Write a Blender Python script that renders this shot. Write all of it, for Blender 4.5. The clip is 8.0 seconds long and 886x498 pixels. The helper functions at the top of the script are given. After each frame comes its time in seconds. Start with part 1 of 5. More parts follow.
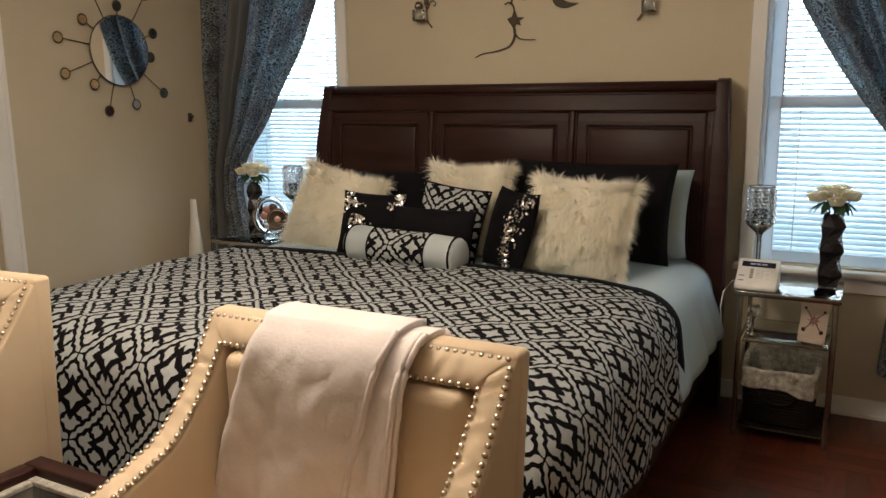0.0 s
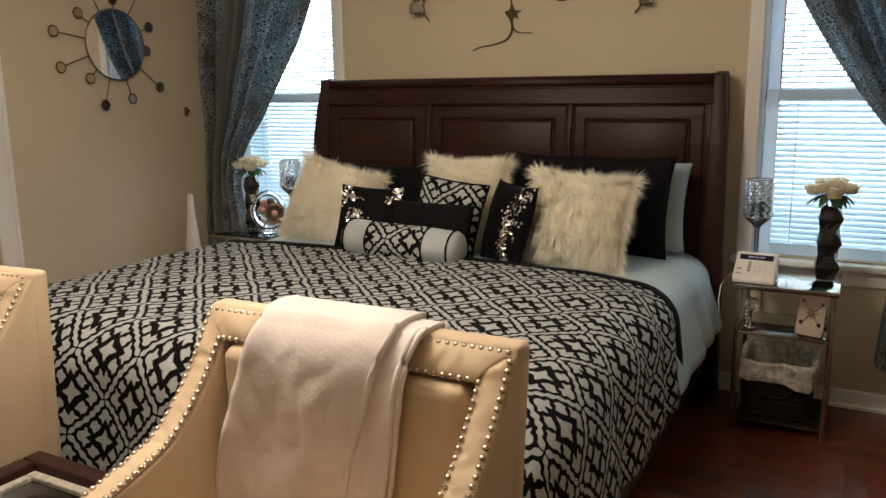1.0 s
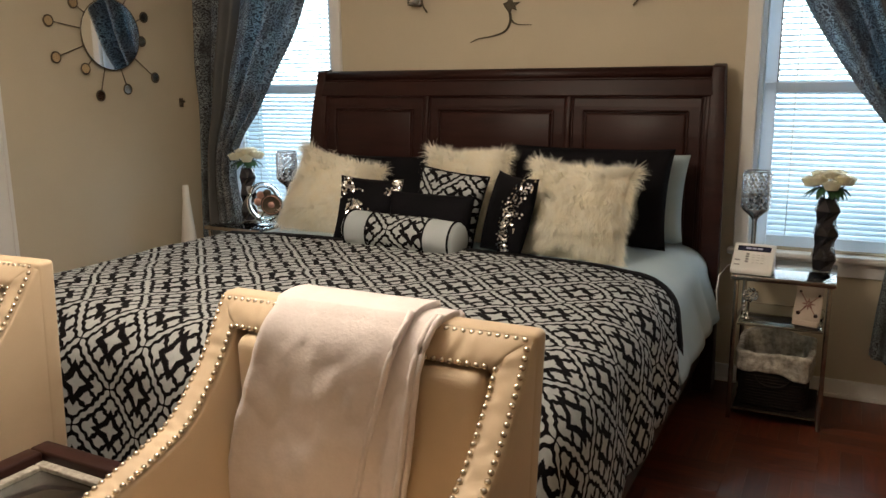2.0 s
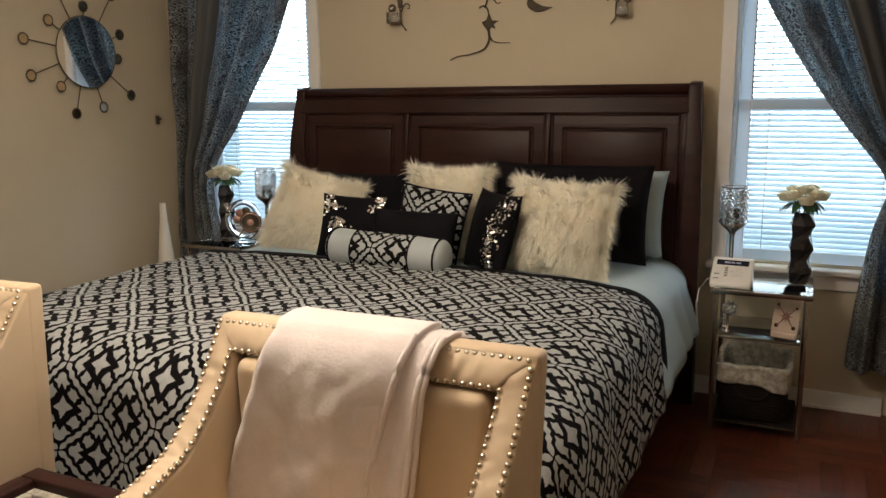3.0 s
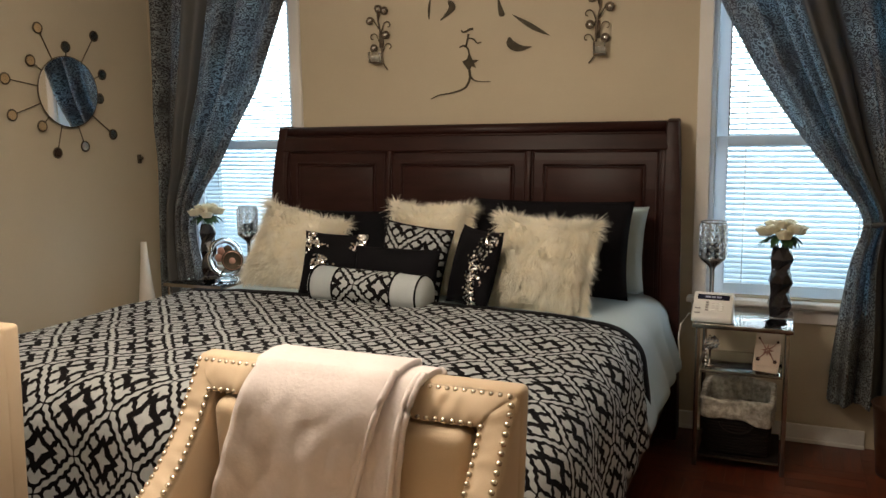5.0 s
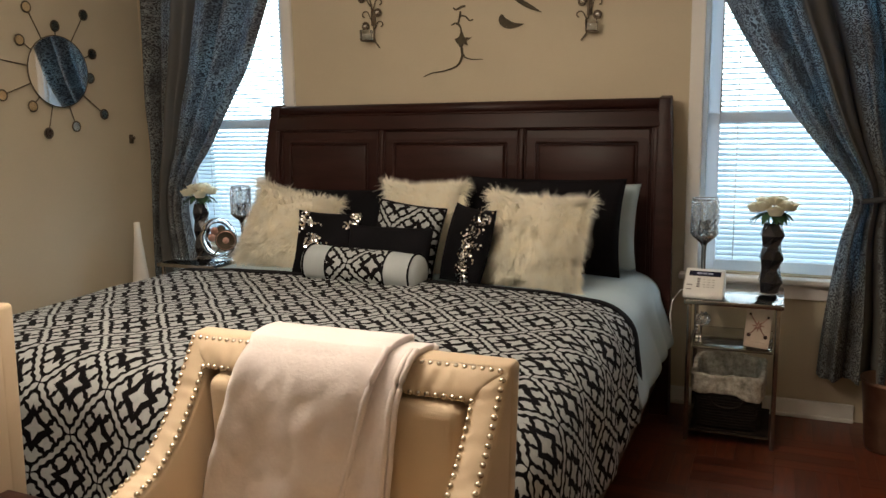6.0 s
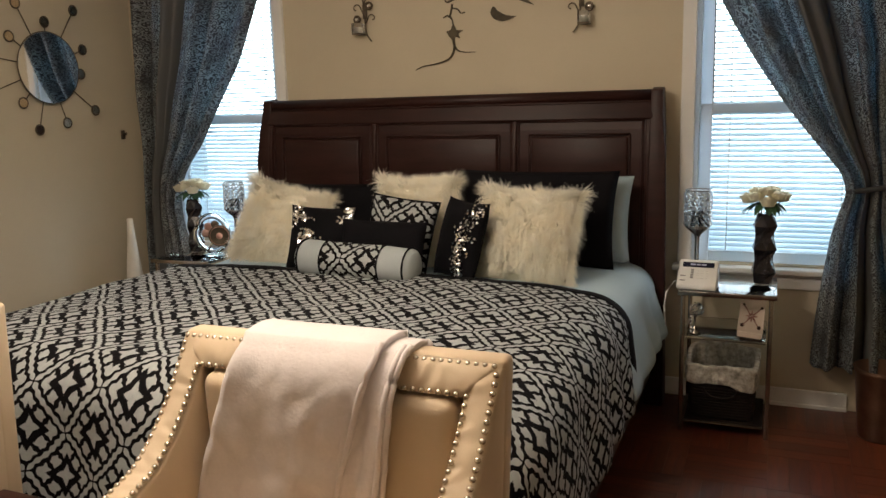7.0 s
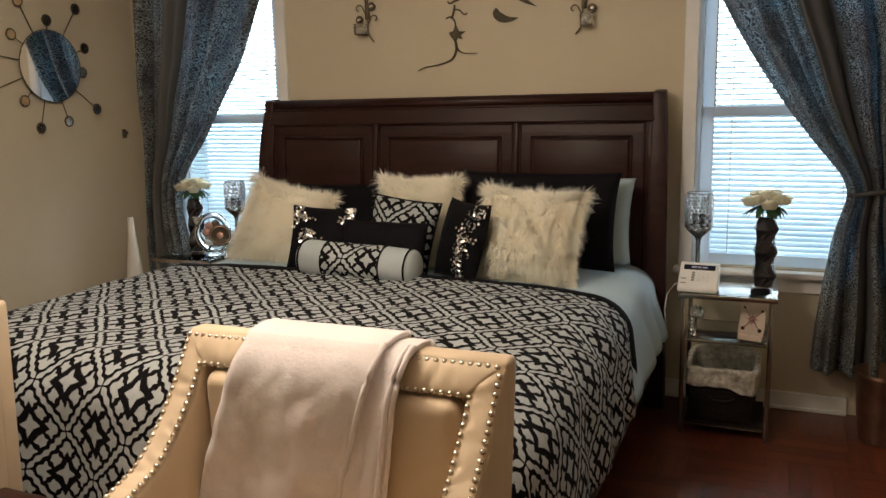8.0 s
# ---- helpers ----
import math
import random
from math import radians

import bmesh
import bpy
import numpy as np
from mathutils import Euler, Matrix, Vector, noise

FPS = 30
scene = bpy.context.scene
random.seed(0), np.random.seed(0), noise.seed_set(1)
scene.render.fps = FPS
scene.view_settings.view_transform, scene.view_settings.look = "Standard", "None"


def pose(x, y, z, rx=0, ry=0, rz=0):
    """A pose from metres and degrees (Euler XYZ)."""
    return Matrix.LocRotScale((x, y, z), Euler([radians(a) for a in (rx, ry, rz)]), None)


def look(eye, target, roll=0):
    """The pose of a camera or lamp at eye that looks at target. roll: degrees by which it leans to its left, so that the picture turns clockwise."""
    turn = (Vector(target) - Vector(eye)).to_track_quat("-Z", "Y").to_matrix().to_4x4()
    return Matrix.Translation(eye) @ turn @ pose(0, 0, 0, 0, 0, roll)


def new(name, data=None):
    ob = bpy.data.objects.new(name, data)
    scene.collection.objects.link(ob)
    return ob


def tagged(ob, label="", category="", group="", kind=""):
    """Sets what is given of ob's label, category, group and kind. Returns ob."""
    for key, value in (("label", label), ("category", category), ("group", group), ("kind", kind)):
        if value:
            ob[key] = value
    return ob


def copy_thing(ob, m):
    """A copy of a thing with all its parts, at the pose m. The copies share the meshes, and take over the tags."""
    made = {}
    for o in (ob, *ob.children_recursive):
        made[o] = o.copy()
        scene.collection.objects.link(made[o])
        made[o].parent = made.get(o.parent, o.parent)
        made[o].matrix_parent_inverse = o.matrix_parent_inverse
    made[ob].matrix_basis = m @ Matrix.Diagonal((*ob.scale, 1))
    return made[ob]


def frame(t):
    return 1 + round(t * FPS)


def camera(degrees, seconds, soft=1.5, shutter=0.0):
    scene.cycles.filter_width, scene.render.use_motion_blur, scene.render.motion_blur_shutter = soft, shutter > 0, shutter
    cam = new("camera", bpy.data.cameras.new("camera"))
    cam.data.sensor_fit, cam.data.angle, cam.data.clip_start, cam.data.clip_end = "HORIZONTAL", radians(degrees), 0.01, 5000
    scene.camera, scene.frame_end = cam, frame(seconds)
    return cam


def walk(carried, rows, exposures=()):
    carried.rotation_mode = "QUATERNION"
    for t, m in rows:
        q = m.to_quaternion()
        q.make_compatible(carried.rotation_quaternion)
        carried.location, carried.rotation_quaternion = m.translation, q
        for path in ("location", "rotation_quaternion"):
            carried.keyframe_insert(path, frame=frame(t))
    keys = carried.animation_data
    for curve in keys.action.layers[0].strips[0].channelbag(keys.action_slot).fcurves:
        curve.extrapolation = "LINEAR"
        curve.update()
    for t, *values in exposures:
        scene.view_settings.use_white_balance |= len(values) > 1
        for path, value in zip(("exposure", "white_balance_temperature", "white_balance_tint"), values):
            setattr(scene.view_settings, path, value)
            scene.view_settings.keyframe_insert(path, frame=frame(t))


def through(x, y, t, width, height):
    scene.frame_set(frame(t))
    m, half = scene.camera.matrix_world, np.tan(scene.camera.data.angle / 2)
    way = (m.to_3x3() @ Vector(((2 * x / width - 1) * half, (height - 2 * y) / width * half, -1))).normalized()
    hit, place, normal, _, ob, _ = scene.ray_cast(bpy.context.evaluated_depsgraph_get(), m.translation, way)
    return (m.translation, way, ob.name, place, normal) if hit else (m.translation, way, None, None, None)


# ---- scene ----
cam = camera(57.8, 8.0)
PATH = [
    (0, (1.595, -3.652, 1.404), (0.679, -1.915, 1.027), -0.6),
    (0.5, (1.594, -3.654, 1.406), (0.682, -1.916, 1.025), -0.9),
    (1, (1.589, -3.652, 1.401), (0.681, -1.913, 1.01), -0.7),
    (1.5, (1.585, -3.659, 1.393), (0.669, -1.927, 0.988), -0.3),
    (2.8, (1.483, -3.718, 1.409), (0.675, -1.931, 1.016), -0.9),
    (3, (1.498, -3.719, 1.415), (0.685, -1.931, 1.038), -0.6),
    (3.5, (1.507, -3.713, 1.417), (0.71, -1.91, 1.081), -1.0),
    (4, (1.505, -3.712, 1.414), (0.717, -1.898, 1.115), -1.4),
    (5.5, (1.511, -3.724, 1.412), (0.733, -1.904, 1.125), -0.6),
    (6, (1.517, -3.727, 1.41), (0.75, -1.911, 1.073), -1.1),
    (6.5, (1.517, -3.726, 1.411), (0.757, -1.91, 1.057), -1.3),
    (7, (1.52, -3.725, 1.417), (0.766, -1.907, 1.06), -1.6),
    (7.5, (1.516, -3.727, 1.417), (0.767, -1.907, 1.062), -1.6),
    (8, (1.512, -3.728, 1.416), (0.76, -1.909, 1.062), -1.2),
]
walk(cam, [(t, look(eye, target, roll)) for t, eye, target, roll in PATH])

# ---- world and lights ----
world = bpy.data.worlds.new("sky")
scene.world = world
world.use_nodes = True
_wn = world.node_tree.nodes
_sky = _wn.new("ShaderNodeTexSky")
_sky.sky_type, _sky.sun_disc = "NISHITA", False
_sky.sun_elevation, _sky.sun_rotation = radians(40), radians(20)
world.node_tree.links.new(_sky.outputs[0], _wn["Background"].inputs[0])
_wn["Background"].inputs[1].default_value = 0.12
scene.view_settings.exposure = 0.0


def area(name, m, sx, sy, watts, color):
    d = bpy.data.lights.new(name, "AREA")
    d.shape, d.size, d.size_y, d.energy, d.color = "RECTANGLE", sx, sy, watts, color
    ob = new(name, d)
    ob.matrix_world = m
    return ob


bulb = bpy.data.lights.new("ceiling_lamp", "POINT")
bulb.energy, bulb.color, bulb.shadow_soft_size = 48, (1.0, 0.86, 0.70), 0.20
new("ceiling_lamp", bulb).location = (0.18, -2.38, 2.14)
# unseen upward panel, added to brighten the ceiling and upper walls
area("ceiling_lamp_bowl", pose(0.18, -2.38, 1.92, 180), 0.60, 0.60, 33, (1.0, 0.86, 0.70))
area("daylight_left", pose(-1.45, 0.62, 1.45, -90), 1.0, 1.9, 44, (0.82, 0.92, 1.0))
area("daylight_right", pose(1.62, 0.62, 1.45, -90), 1.0, 1.9, 44, (0.82, 0.92, 1.0))


# ---- materials ----
def nodes_of(name):
    m = bpy.data.materials.new(name)
    m.use_nodes = True
    nt = m.node_tree
    return m, nt, nt.nodes["Principled BSDF"], nt.links


def surface(name, c1, c2, scale=8.0, rough=0.6, metal=0.0, bump=0.0, bump_scale=200.0, coords="Object", stretch=(1, 1, 1), sheen=0.0, coat=0.0, rough_var=0.1, vary=0.0, island=False, spec=0.5):
    """Two colours mixed by coarse and fine noise, with bump and uneven gloss."""
    m, nt, b, L = nodes_of(name)
    N = nt.nodes.new
    tc, mp = N("ShaderNodeTexCoord"), N("ShaderNodeMapping")
    mp.inputs["Scale"].default_value = stretch
    L.new(tc.outputs[coords], mp.inputs[0])
    n1, n2 = N("ShaderNodeTexNoise"), N("ShaderNodeTexNoise")
    n1.inputs["Scale"].default_value, n1.inputs["Detail"].default_value = scale, 5
    n2.inputs["Scale"].default_value, n2.inputs["Detail"].default_value = bump_scale, 3
    for n in (n1, n2):
        L.new(mp.outputs[0], n.inputs["Vector"])
    ramp = N("ShaderNodeValToRGB")
    ramp.color_ramp.elements[0].position, ramp.color_ramp.elements[1].position = 0.3, 0.7
    ramp.color_ramp.elements[0].color, ramp.color_ramp.elements[1].color = (*c1, 1), (*c2, 1)
    mixf = N("ShaderNodeMath")
    mixf.operation = "MULTIPLY_ADD"
    L.new(n2.outputs[0], mixf.inputs[0])
    mixf.inputs[1].default_value = 0.35
    sub = N("ShaderNodeMath")
    sub.operation = "SUBTRACT"
    L.new(n1.outputs[0], sub.inputs[0])
    sub.inputs[1].default_value = 0.175
    L.new(sub.outputs[0], mixf.inputs[2])
    L.new(mixf.outputs[0], ramp.inputs[0])
    out = ramp.outputs[0]
    if vary:
        oi, hs = N("ShaderNodeNewGeometry" if island else "ShaderNodeObjectInfo"), N("ShaderNodeHueSaturation")
        mr = N("ShaderNodeMapRange")
        mr.inputs[3].default_value, mr.inputs[4].default_value = 1 - vary, 1 + vary
        L.new(oi.outputs["Random Per Island" if island else "Random"], mr.inputs[0])
        L.new(mr.outputs[0], hs.inputs["Value"])
        L.new(out, hs.inputs["Color"])
        out = hs.outputs[0]
    L.new(out, b.inputs["Base Color"])
    rr = N("ShaderNodeMapRange")
    rr.inputs[3].default_value, rr.inputs[4].default_value = max(rough - rough_var, 0.02), min(rough + rough_var, 1)
    L.new(n1.outputs[0], rr.inputs[0])
    L.new(rr.outputs[0], b.inputs["Roughness"])
    b.inputs["Metallic"].default_value = metal
    b.inputs["Specular IOR Level"].default_value = spec
    b.inputs["Sheen Weight"].default_value = sheen
    b.inputs["Coat Weight"].default_value = coat
    if bump:
        bp = N("ShaderNodeBump")
        bp.inputs["Strength"].default_value, bp.inputs["Distance"].default_value = bump, 0.004
        L.new(n2.outputs[0], bp.inputs["Height"])
        L.new(bp.outputs[0], b.inputs["Normal"])
    return m


def glass(name, color=(1, 1, 1), rough=0.02):
    m, nt, b, L = nodes_of(name)
    b.inputs["Base Color"].default_value = (*color, 1)
    b.inputs["Transmission Weight"].default_value, b.inputs["Roughness"].default_value, b.inputs["IOR"].default_value = 1, rough, 1.45
    return m


def trellis(name, pu, pv):
    """Black velvet lattice on pale cloth: bold notched squares inside pinched ogee outlines. UV in metres."""
    m, nt, b, L = nodes_of(name)
    N = nt.nodes.new

    def math_(op, a, c=None, clamp=False):
        n = N("ShaderNodeMath")
        n.operation, n.use_clamp = op, clamp
        for i, v in enumerate((a, c)):
            if v is None:
                continue
            if isinstance(v, (int, float)):
                n.inputs[i].default_value = v
            else:
                L.new(v, n.inputs[i])
        return n.outputs[0]

    uv, sep, wob = N("ShaderNodeTexCoord"), N("ShaderNodeSeparateXYZ"), N("ShaderNodeTexNoise")
    wob.inputs["Scale"].default_value = 9
    L.new(uv.outputs["UV"], wob.inputs["Vector"])
    add = N("ShaderNodeVectorMath")
    add.operation = "MULTIPLY_ADD"
    L.new(wob.outputs["Color"], add.inputs[0])
    add.inputs[1].default_value = (0.034, 0.034, 0)
    L.new(uv.outputs["UV"], add.inputs[2])
    L.new(add.outputs[0], sep.inputs[0])
    u, v = math_("MULTIPLY", sep.outputs[0], 1 / pu), math_("MULTIPLY", sep.outputs[1], 1 / pv)

    # fold into one diamond cell of the staggered lattice
    a = math_("ABSOLUTE", math_("SUBTRACT", u, math_("ROUND", u)))
    c = math_("ABSOLUTE", math_("SUBTRACT", v, math_("ROUND", v)))
    other = math_("GREATER_THAN", math_("ADD", a, c), 0.5)

    def folded(x):
        return math_("ADD", math_("MULTIPLY", x, math_("SUBTRACT", 1, math_("MULTIPLY", other, 2))), math_("MULTIPLY", other, 0.5))

    a, c = folded(a), folded(c)
    D, E = math_("ADD", a, c), math_("ABSOLUTE", math_("SUBTRACT", a, c))
    ratio = math_("DIVIDE", E, math_("MAXIMUM", D, 0.001))
    Dr = math_("ADD", D, math_("MULTIPLY", math_("SUBTRACT", 1, ratio), 0.045))
    Dr = math_("ADD", Dr, math_("MULTIPLY", math_("COSINE", math_("MULTIPLY", E, 150)), 0.006))

    def between(x, lo, hi):
        return math_("MULTIPLY", math_("GREATER_THAN", x, lo), math_("LESS_THAN", x, hi))

    ring = between(Dr, 0.140, 0.270)
    Do = math_("ADD", D, math_("MULTIPLY", math_("COSINE", math_("MULTIPLY", E, 40)), -0.013))
    outline = between(Do, 0.392, 0.460)
    link = math_("MULTIPLY", math_("LESS_THAN", math_("ABSOLUTE", math_("SUBTRACT", E, 0.125)), 0.032), between(D, 0.22, 0.44))
    dx, dy = math_("SUBTRACT", D, 0.325), math_("SUBTRACT", E, 0.125)
    dot = math_("LESS_THAN", math_("ADD", math_("MULTIPLY", dx, dx), math_("MULTIPLY", dy, dy)), 0.0026)
    cusp = math_("MULTIPLY", math_("LESS_THAN", math_("SUBTRACT", D, E), 0.02), math_("GREATER_THAN", D, 0.455))
    lines = math_("MAXIMUM", math_("MAXIMUM", ring, outline), math_("MAXIMUM", math_("MAXIMUM", link, dot), cusp))
    mix, fine = N("ShaderNodeMix"), N("ShaderNodeTexNoise")
    mix.data_type = "RGBA"
    fine.inputs["Scale"].default_value = 60
    tint = N("ShaderNodeValToRGB")
    tint.color_ramp.elements[0].color, tint.color_ramp.elements[1].color = (0.30, 0.315, 0.322, 1), (0.43, 0.443, 0.443, 1)
    L.new(uv.outputs["UV"], fine.inputs["Vector"])
    L.new(fine.outputs[0], tint.inputs[0])
    L.new(lines, mix.inputs[0])
    L.new(tint.outputs[0], mix.inputs[6])
    mix.inputs[7].default_value = (0.006, 0.005, 0.006, 1)
    L.new(mix.outputs[2], b.inputs["Base Color"])
    b.inputs["Roughness"].default_value = 0.85
    b.inputs["Specular IOR Level"].default_value = 0.06
    bp, weave = N("ShaderNodeBump"), N("ShaderNodeTexNoise")
    weave.inputs["Scale"].default_value = 45
    L.new(uv.outputs["UV"], weave.inputs["Vector"])
    bp.inputs["Strength"].default_value, bp.inputs["Distance"].default_value = 0.35, 0.006
    L.new(weave.outputs[0], bp.inputs["Height"])
    L.new(bp.outputs[0], b.inputs["Normal"])
    return m


def curtain_cloth(name):
    """Teal damask that lets some light through, with scattered paler brocade."""
    m, nt, b, L = nodes_of(name)
    N = nt.nodes.new
    tc = N("ShaderNodeTexCoord")
    def math_(op, x, y=0.0, z=0.0):
        n = N("ShaderNodeMath")
        n.operation = op
        for i, v in enumerate((x, y, z)):
            if isinstance(v, (int, float)):
                n.inputs[i].default_value = v
            else:
                L.new(v, n.inputs[i])
        return n

    vor, big, fine, sep = N("ShaderNodeTexVoronoi"), N("ShaderNodeTexNoise"), N("ShaderNodeTexNoise"), N("ShaderNodeSeparateXYZ")
    vor.inputs["Scale"].default_value, big.inputs["Scale"].default_value, fine.inputs["Scale"].default_value = 52, 8, 80
    big.inputs["Detail"].default_value, fine.inputs["Detail"].default_value = 3, 4
    for n in (vor, big, fine):
        L.new(tc.outputs["UV"], n.inputs["Vector"])
    L.new(tc.outputs["UV"], sep.inputs[0])
    rings = math_("SINE", math_("MULTIPLY_ADD", fine.outputs[0], 7.0, math_("MULTIPLY", vor.outputs["Distance"], 17.0).outputs[0]).outputs[0])
    scroll = N("ShaderNodeMapRange")
    scroll.inputs[1].default_value, scroll.inputs[2].default_value = -0.35, 0.45
    L.new(rings.outputs[0], scroll.inputs[0])
    patch = N("ShaderNodeMapRange")
    patch.inputs[1].default_value, patch.inputs[2].default_value = 0.36, 0.60
    patch.inputs[3].default_value = 0.15
    streak, smap = N("ShaderNodeTexNoise"), N("ShaderNodeMapping")
    smap.inputs["Scale"].default_value = (26, 1.6, 1)
    L.new(tc.outputs["UV"], smap.inputs[0])
    L.new(smap.outputs[0], streak.inputs["Vector"])
    streak.inputs["Scale"].default_value = 1.0
    L.new(math_("MULTIPLY", math_("ADD", big.outputs[0], streak.outputs[0]).outputs[0], 0.5).outputs[0], patch.inputs[0])
    # one plain, unwoven fold in the width
    plain = N("ShaderNodeMapRange")
    plain.inputs[1].default_value, plain.inputs[2].default_value = 0.075, 0.09
    L.new(math_("ABSOLUTE", math_("SUBTRACT", sep.outputs[0], 0.42).outputs[0]).outputs[0], plain.inputs[0])
    mul0 = math_("MULTIPLY", scroll.outputs[0], patch.outputs[0])
    mul = math_("MULTIPLY", mul0.outputs[0], plain.outputs[0])
    mix = N("ShaderNodeMix")
    mix.data_type = "RGBA"
    L.new(mul.outputs[0], mix.inputs[0])
    mix.inputs[6].default_value, mix.inputs[7].default_value = (0.095, 0.094, 0.092, 1), (0.42, 0.42, 0.41, 1)
    flat = N("ShaderNodeMix")
    flat.data_type = "RGBA"
    L.new(plain.outputs[0], flat.inputs[0])
    flat.inputs[6].default_value = (0.19, 0.185, 0.17, 1)
    L.new(mix.outputs[2], flat.inputs[7])
    L.new(flat.outputs[2], b.inputs["Base Color"])
    b.inputs["Roughness"].default_value = 0.5
    b.inputs["Sheen Weight"].default_value = 0.1
    tr, ms = N("ShaderNodeBsdfTranslucent"), N("ShaderNodeMixShader")
    tmix = N("ShaderNodeMix")
    tmix.data_type = "RGBA"
    L.new(mul.outputs[0], tmix.inputs[0])
    tmix.inputs[6].default_value, tmix.inputs[7].default_value = (0.022, 0.055, 0.090, 1), (0.55, 0.84, 0.98, 1)
    L.new(tmix.outputs[2], tr.inputs[0])
    ms.inputs[0].default_value = 0.45
    L.new(b.outputs[0], ms.inputs[1])
    L.new(tr.outputs[0], ms.inputs[2])
    L.new(ms.outputs[0], nt.nodes["Material Output"].inputs[0])
    bp = N("ShaderNodeBump")
    bp.inputs["Strength"].default_value, bp.inputs["Distance"].default_value = 0.4, 0.003
    L.new(mul.outputs[0], bp.inputs["Height"])
    L.new(bp.outputs[0], b.inputs["Normal"])
    return m


def slat_plastic(name, base=(0.75, 0.80, 0.84), through=(0.6, 0.72, 0.8), share=0.45):
    m, nt, b, L = nodes_of(name)
    b.inputs["Base Color"].default_value = (*base, 1)
    b.inputs["Roughness"].default_value = 0.4
    tr, ms = nt.nodes.new("ShaderNodeBsdfTranslucent"), nt.nodes.new("ShaderNodeMixShader")
    tr.inputs[0].default_value = (*through, 1)
    ms.inputs[0].default_value = share
    L.new(b.outputs[0], ms.inputs[1])
    L.new(tr.outputs[0], ms.inputs[2])
    L.new(ms.outputs[0], nt.nodes["Material Output"].inputs[0])
    return m


M_WALL = surface("beige wall paint", (0.56, 0.480, 0.350), (0.60, 0.520, 0.385), 1.5, 0.75, bump=0.12, bump_scale=160)
M_CEIL = surface("ceiling paint", (0.72, 0.70, 0.66), (0.78, 0.76, 0.72), 2, 0.85, bump=0.1)
M_TRIM = surface("white trim paint", (0.76, 0.74, 0.71), (0.84, 0.82, 0.79), 3, 0.4, bump=0.05)
M_SUBFLOOR = surface("dark joint", (0.05, 0.014, 0.009), (0.07, 0.02, 0.012), 20, 0.7)
M_PARQUET_REST = surface("red mahogany parquet field", (0.080, 0.018, 0.010), (0.160, 0.042, 0.020), 6, 0.34, bump=0.0, bump_scale=60, stretch=(2, 4, 1), vary=0.26, coat=0.2, island=True)
M_PARQUET = surface("red mahogany parquet", (0.080, 0.018, 0.010), (0.160, 0.042, 0.020), 6, 0.34, bump=0.0, bump_scale=60, stretch=(1, 8, 1), vary=0.26, coat=0.2)
M_WOOD = surface("espresso wood", (0.020, 0.0058, 0.0045), (0.036, 0.0112, 0.0085), 5, 0.46, bump=0.05, bump_scale=90, stretch=(1, 6, 6), coat=0.0, spec=0.26)
M_CREAM = surface("cream upholstery", (0.60, 0.455, 0.30), (0.67, 0.52, 0.355), 5, 0.62, bump=0.18, bump_scale=420, sheen=0.15)
M_NAIL = surface("brushed nickel nail", (0.66, 0.58, 0.48), (0.80, 0.72, 0.62), 40, 0.24, metal=1)
M_THROW = surface("ivory plush throw", (0.73, 0.655, 0.64), (0.82, 0.745, 0.73), 9, 0.95, bump=0.30, bump_scale=130, sheen=0.3)
M_SHEET = surface("pale blue sheet", (0.36, 0.47, 0.52), (0.43, 0.54, 0.59), 4, 0.8, bump=0.15, bump_scale=260, sheen=0.1)
M_BLACK = surface("black satin cloth", (0.004, 0.004, 0.005), (0.008, 0.007, 0.009), 6, 0.8, bump=0.15, bump_scale=250, spec=0.08)
M_BOLSTER = surface("grey blue cloth", (0.33, 0.365, 0.375), (0.40, 0.435, 0.445), 5, 0.75, bump=0.15, bump_scale=300)
M_FUR = surface("ivory fur", (0.98, 0.90, 0.72), (0.99, 0.95, 0.83), 18, 0.9, spec=0.2, sheen=0.3, vary=0.04, island=True)
_nt = M_FUR.node_tree
_tr, _ms = _nt.nodes.new("ShaderNodeBsdfTranslucent"), _nt.nodes.new("ShaderNodeMixShader")
_tr.inputs[0].default_value, _ms.inputs[0].default_value = (0.99, 0.94, 0.84, 1), 0.1
_nt.links.new(_nt.nodes["Principled BSDF"].outputs[0], _ms.inputs[1])
_nt.links.new(_tr.outputs[0], _ms.inputs[2])
_nt.links.new(_ms.outputs[0], _nt.nodes["Material Output"].inputs[0])
M_FURBASE = surface("ivory fur backing", (0.96, 0.87, 0.70), (0.98, 0.92, 0.80), 25, 0.95, bump=0.6, bump_scale=70)
M_TRELLIS = trellis("black lattice on pale cloth", 0.24, 0.25)
M_TRELLIS_S = trellis("smaller black lattice on pale cloth", 0.23, 0.23)
M_CURTAIN = curtain_cloth("teal damask curtain")
M_SLAT = slat_plastic("white blind slat")
# strong bluish translucency puts the daylight's bloom into the jambs and sashes
M_VINYL_GLOW = slat_plastic("white vinyl window frame with daylight glow", (0.80, 0.81, 0.82), (0.80, 0.88, 0.94), 0.55)
M_CHROME = surface("dark chrome", (0.30, 0.27, 0.24), (0.42, 0.38, 0.34), 10, 0.22, metal=1)
M_SILVER = surface("silver sequin", (0.8, 0.78, 0.76), (0.95, 0.93, 0.92), 30, 0.12, metal=1)
M_GLASS = glass("clear glass", (0.88, 0.95, 0.94))
M_CRYSTAL = glass("cut crystal", (0.95, 0.97, 1.0), 0.03)
M_MIRROR = surface("mirror silver", (0.90, 0.91, 0.92), (0.92, 0.93, 0.94), 2, 0.03, metal=1, rough_var=0.01)
M_SMOKED = surface("bronze tinted mirror disc", (0.66, 0.55, 0.42), (0.74, 0.63, 0.50), 30, 0.10, metal=1, rough_var=0.03)
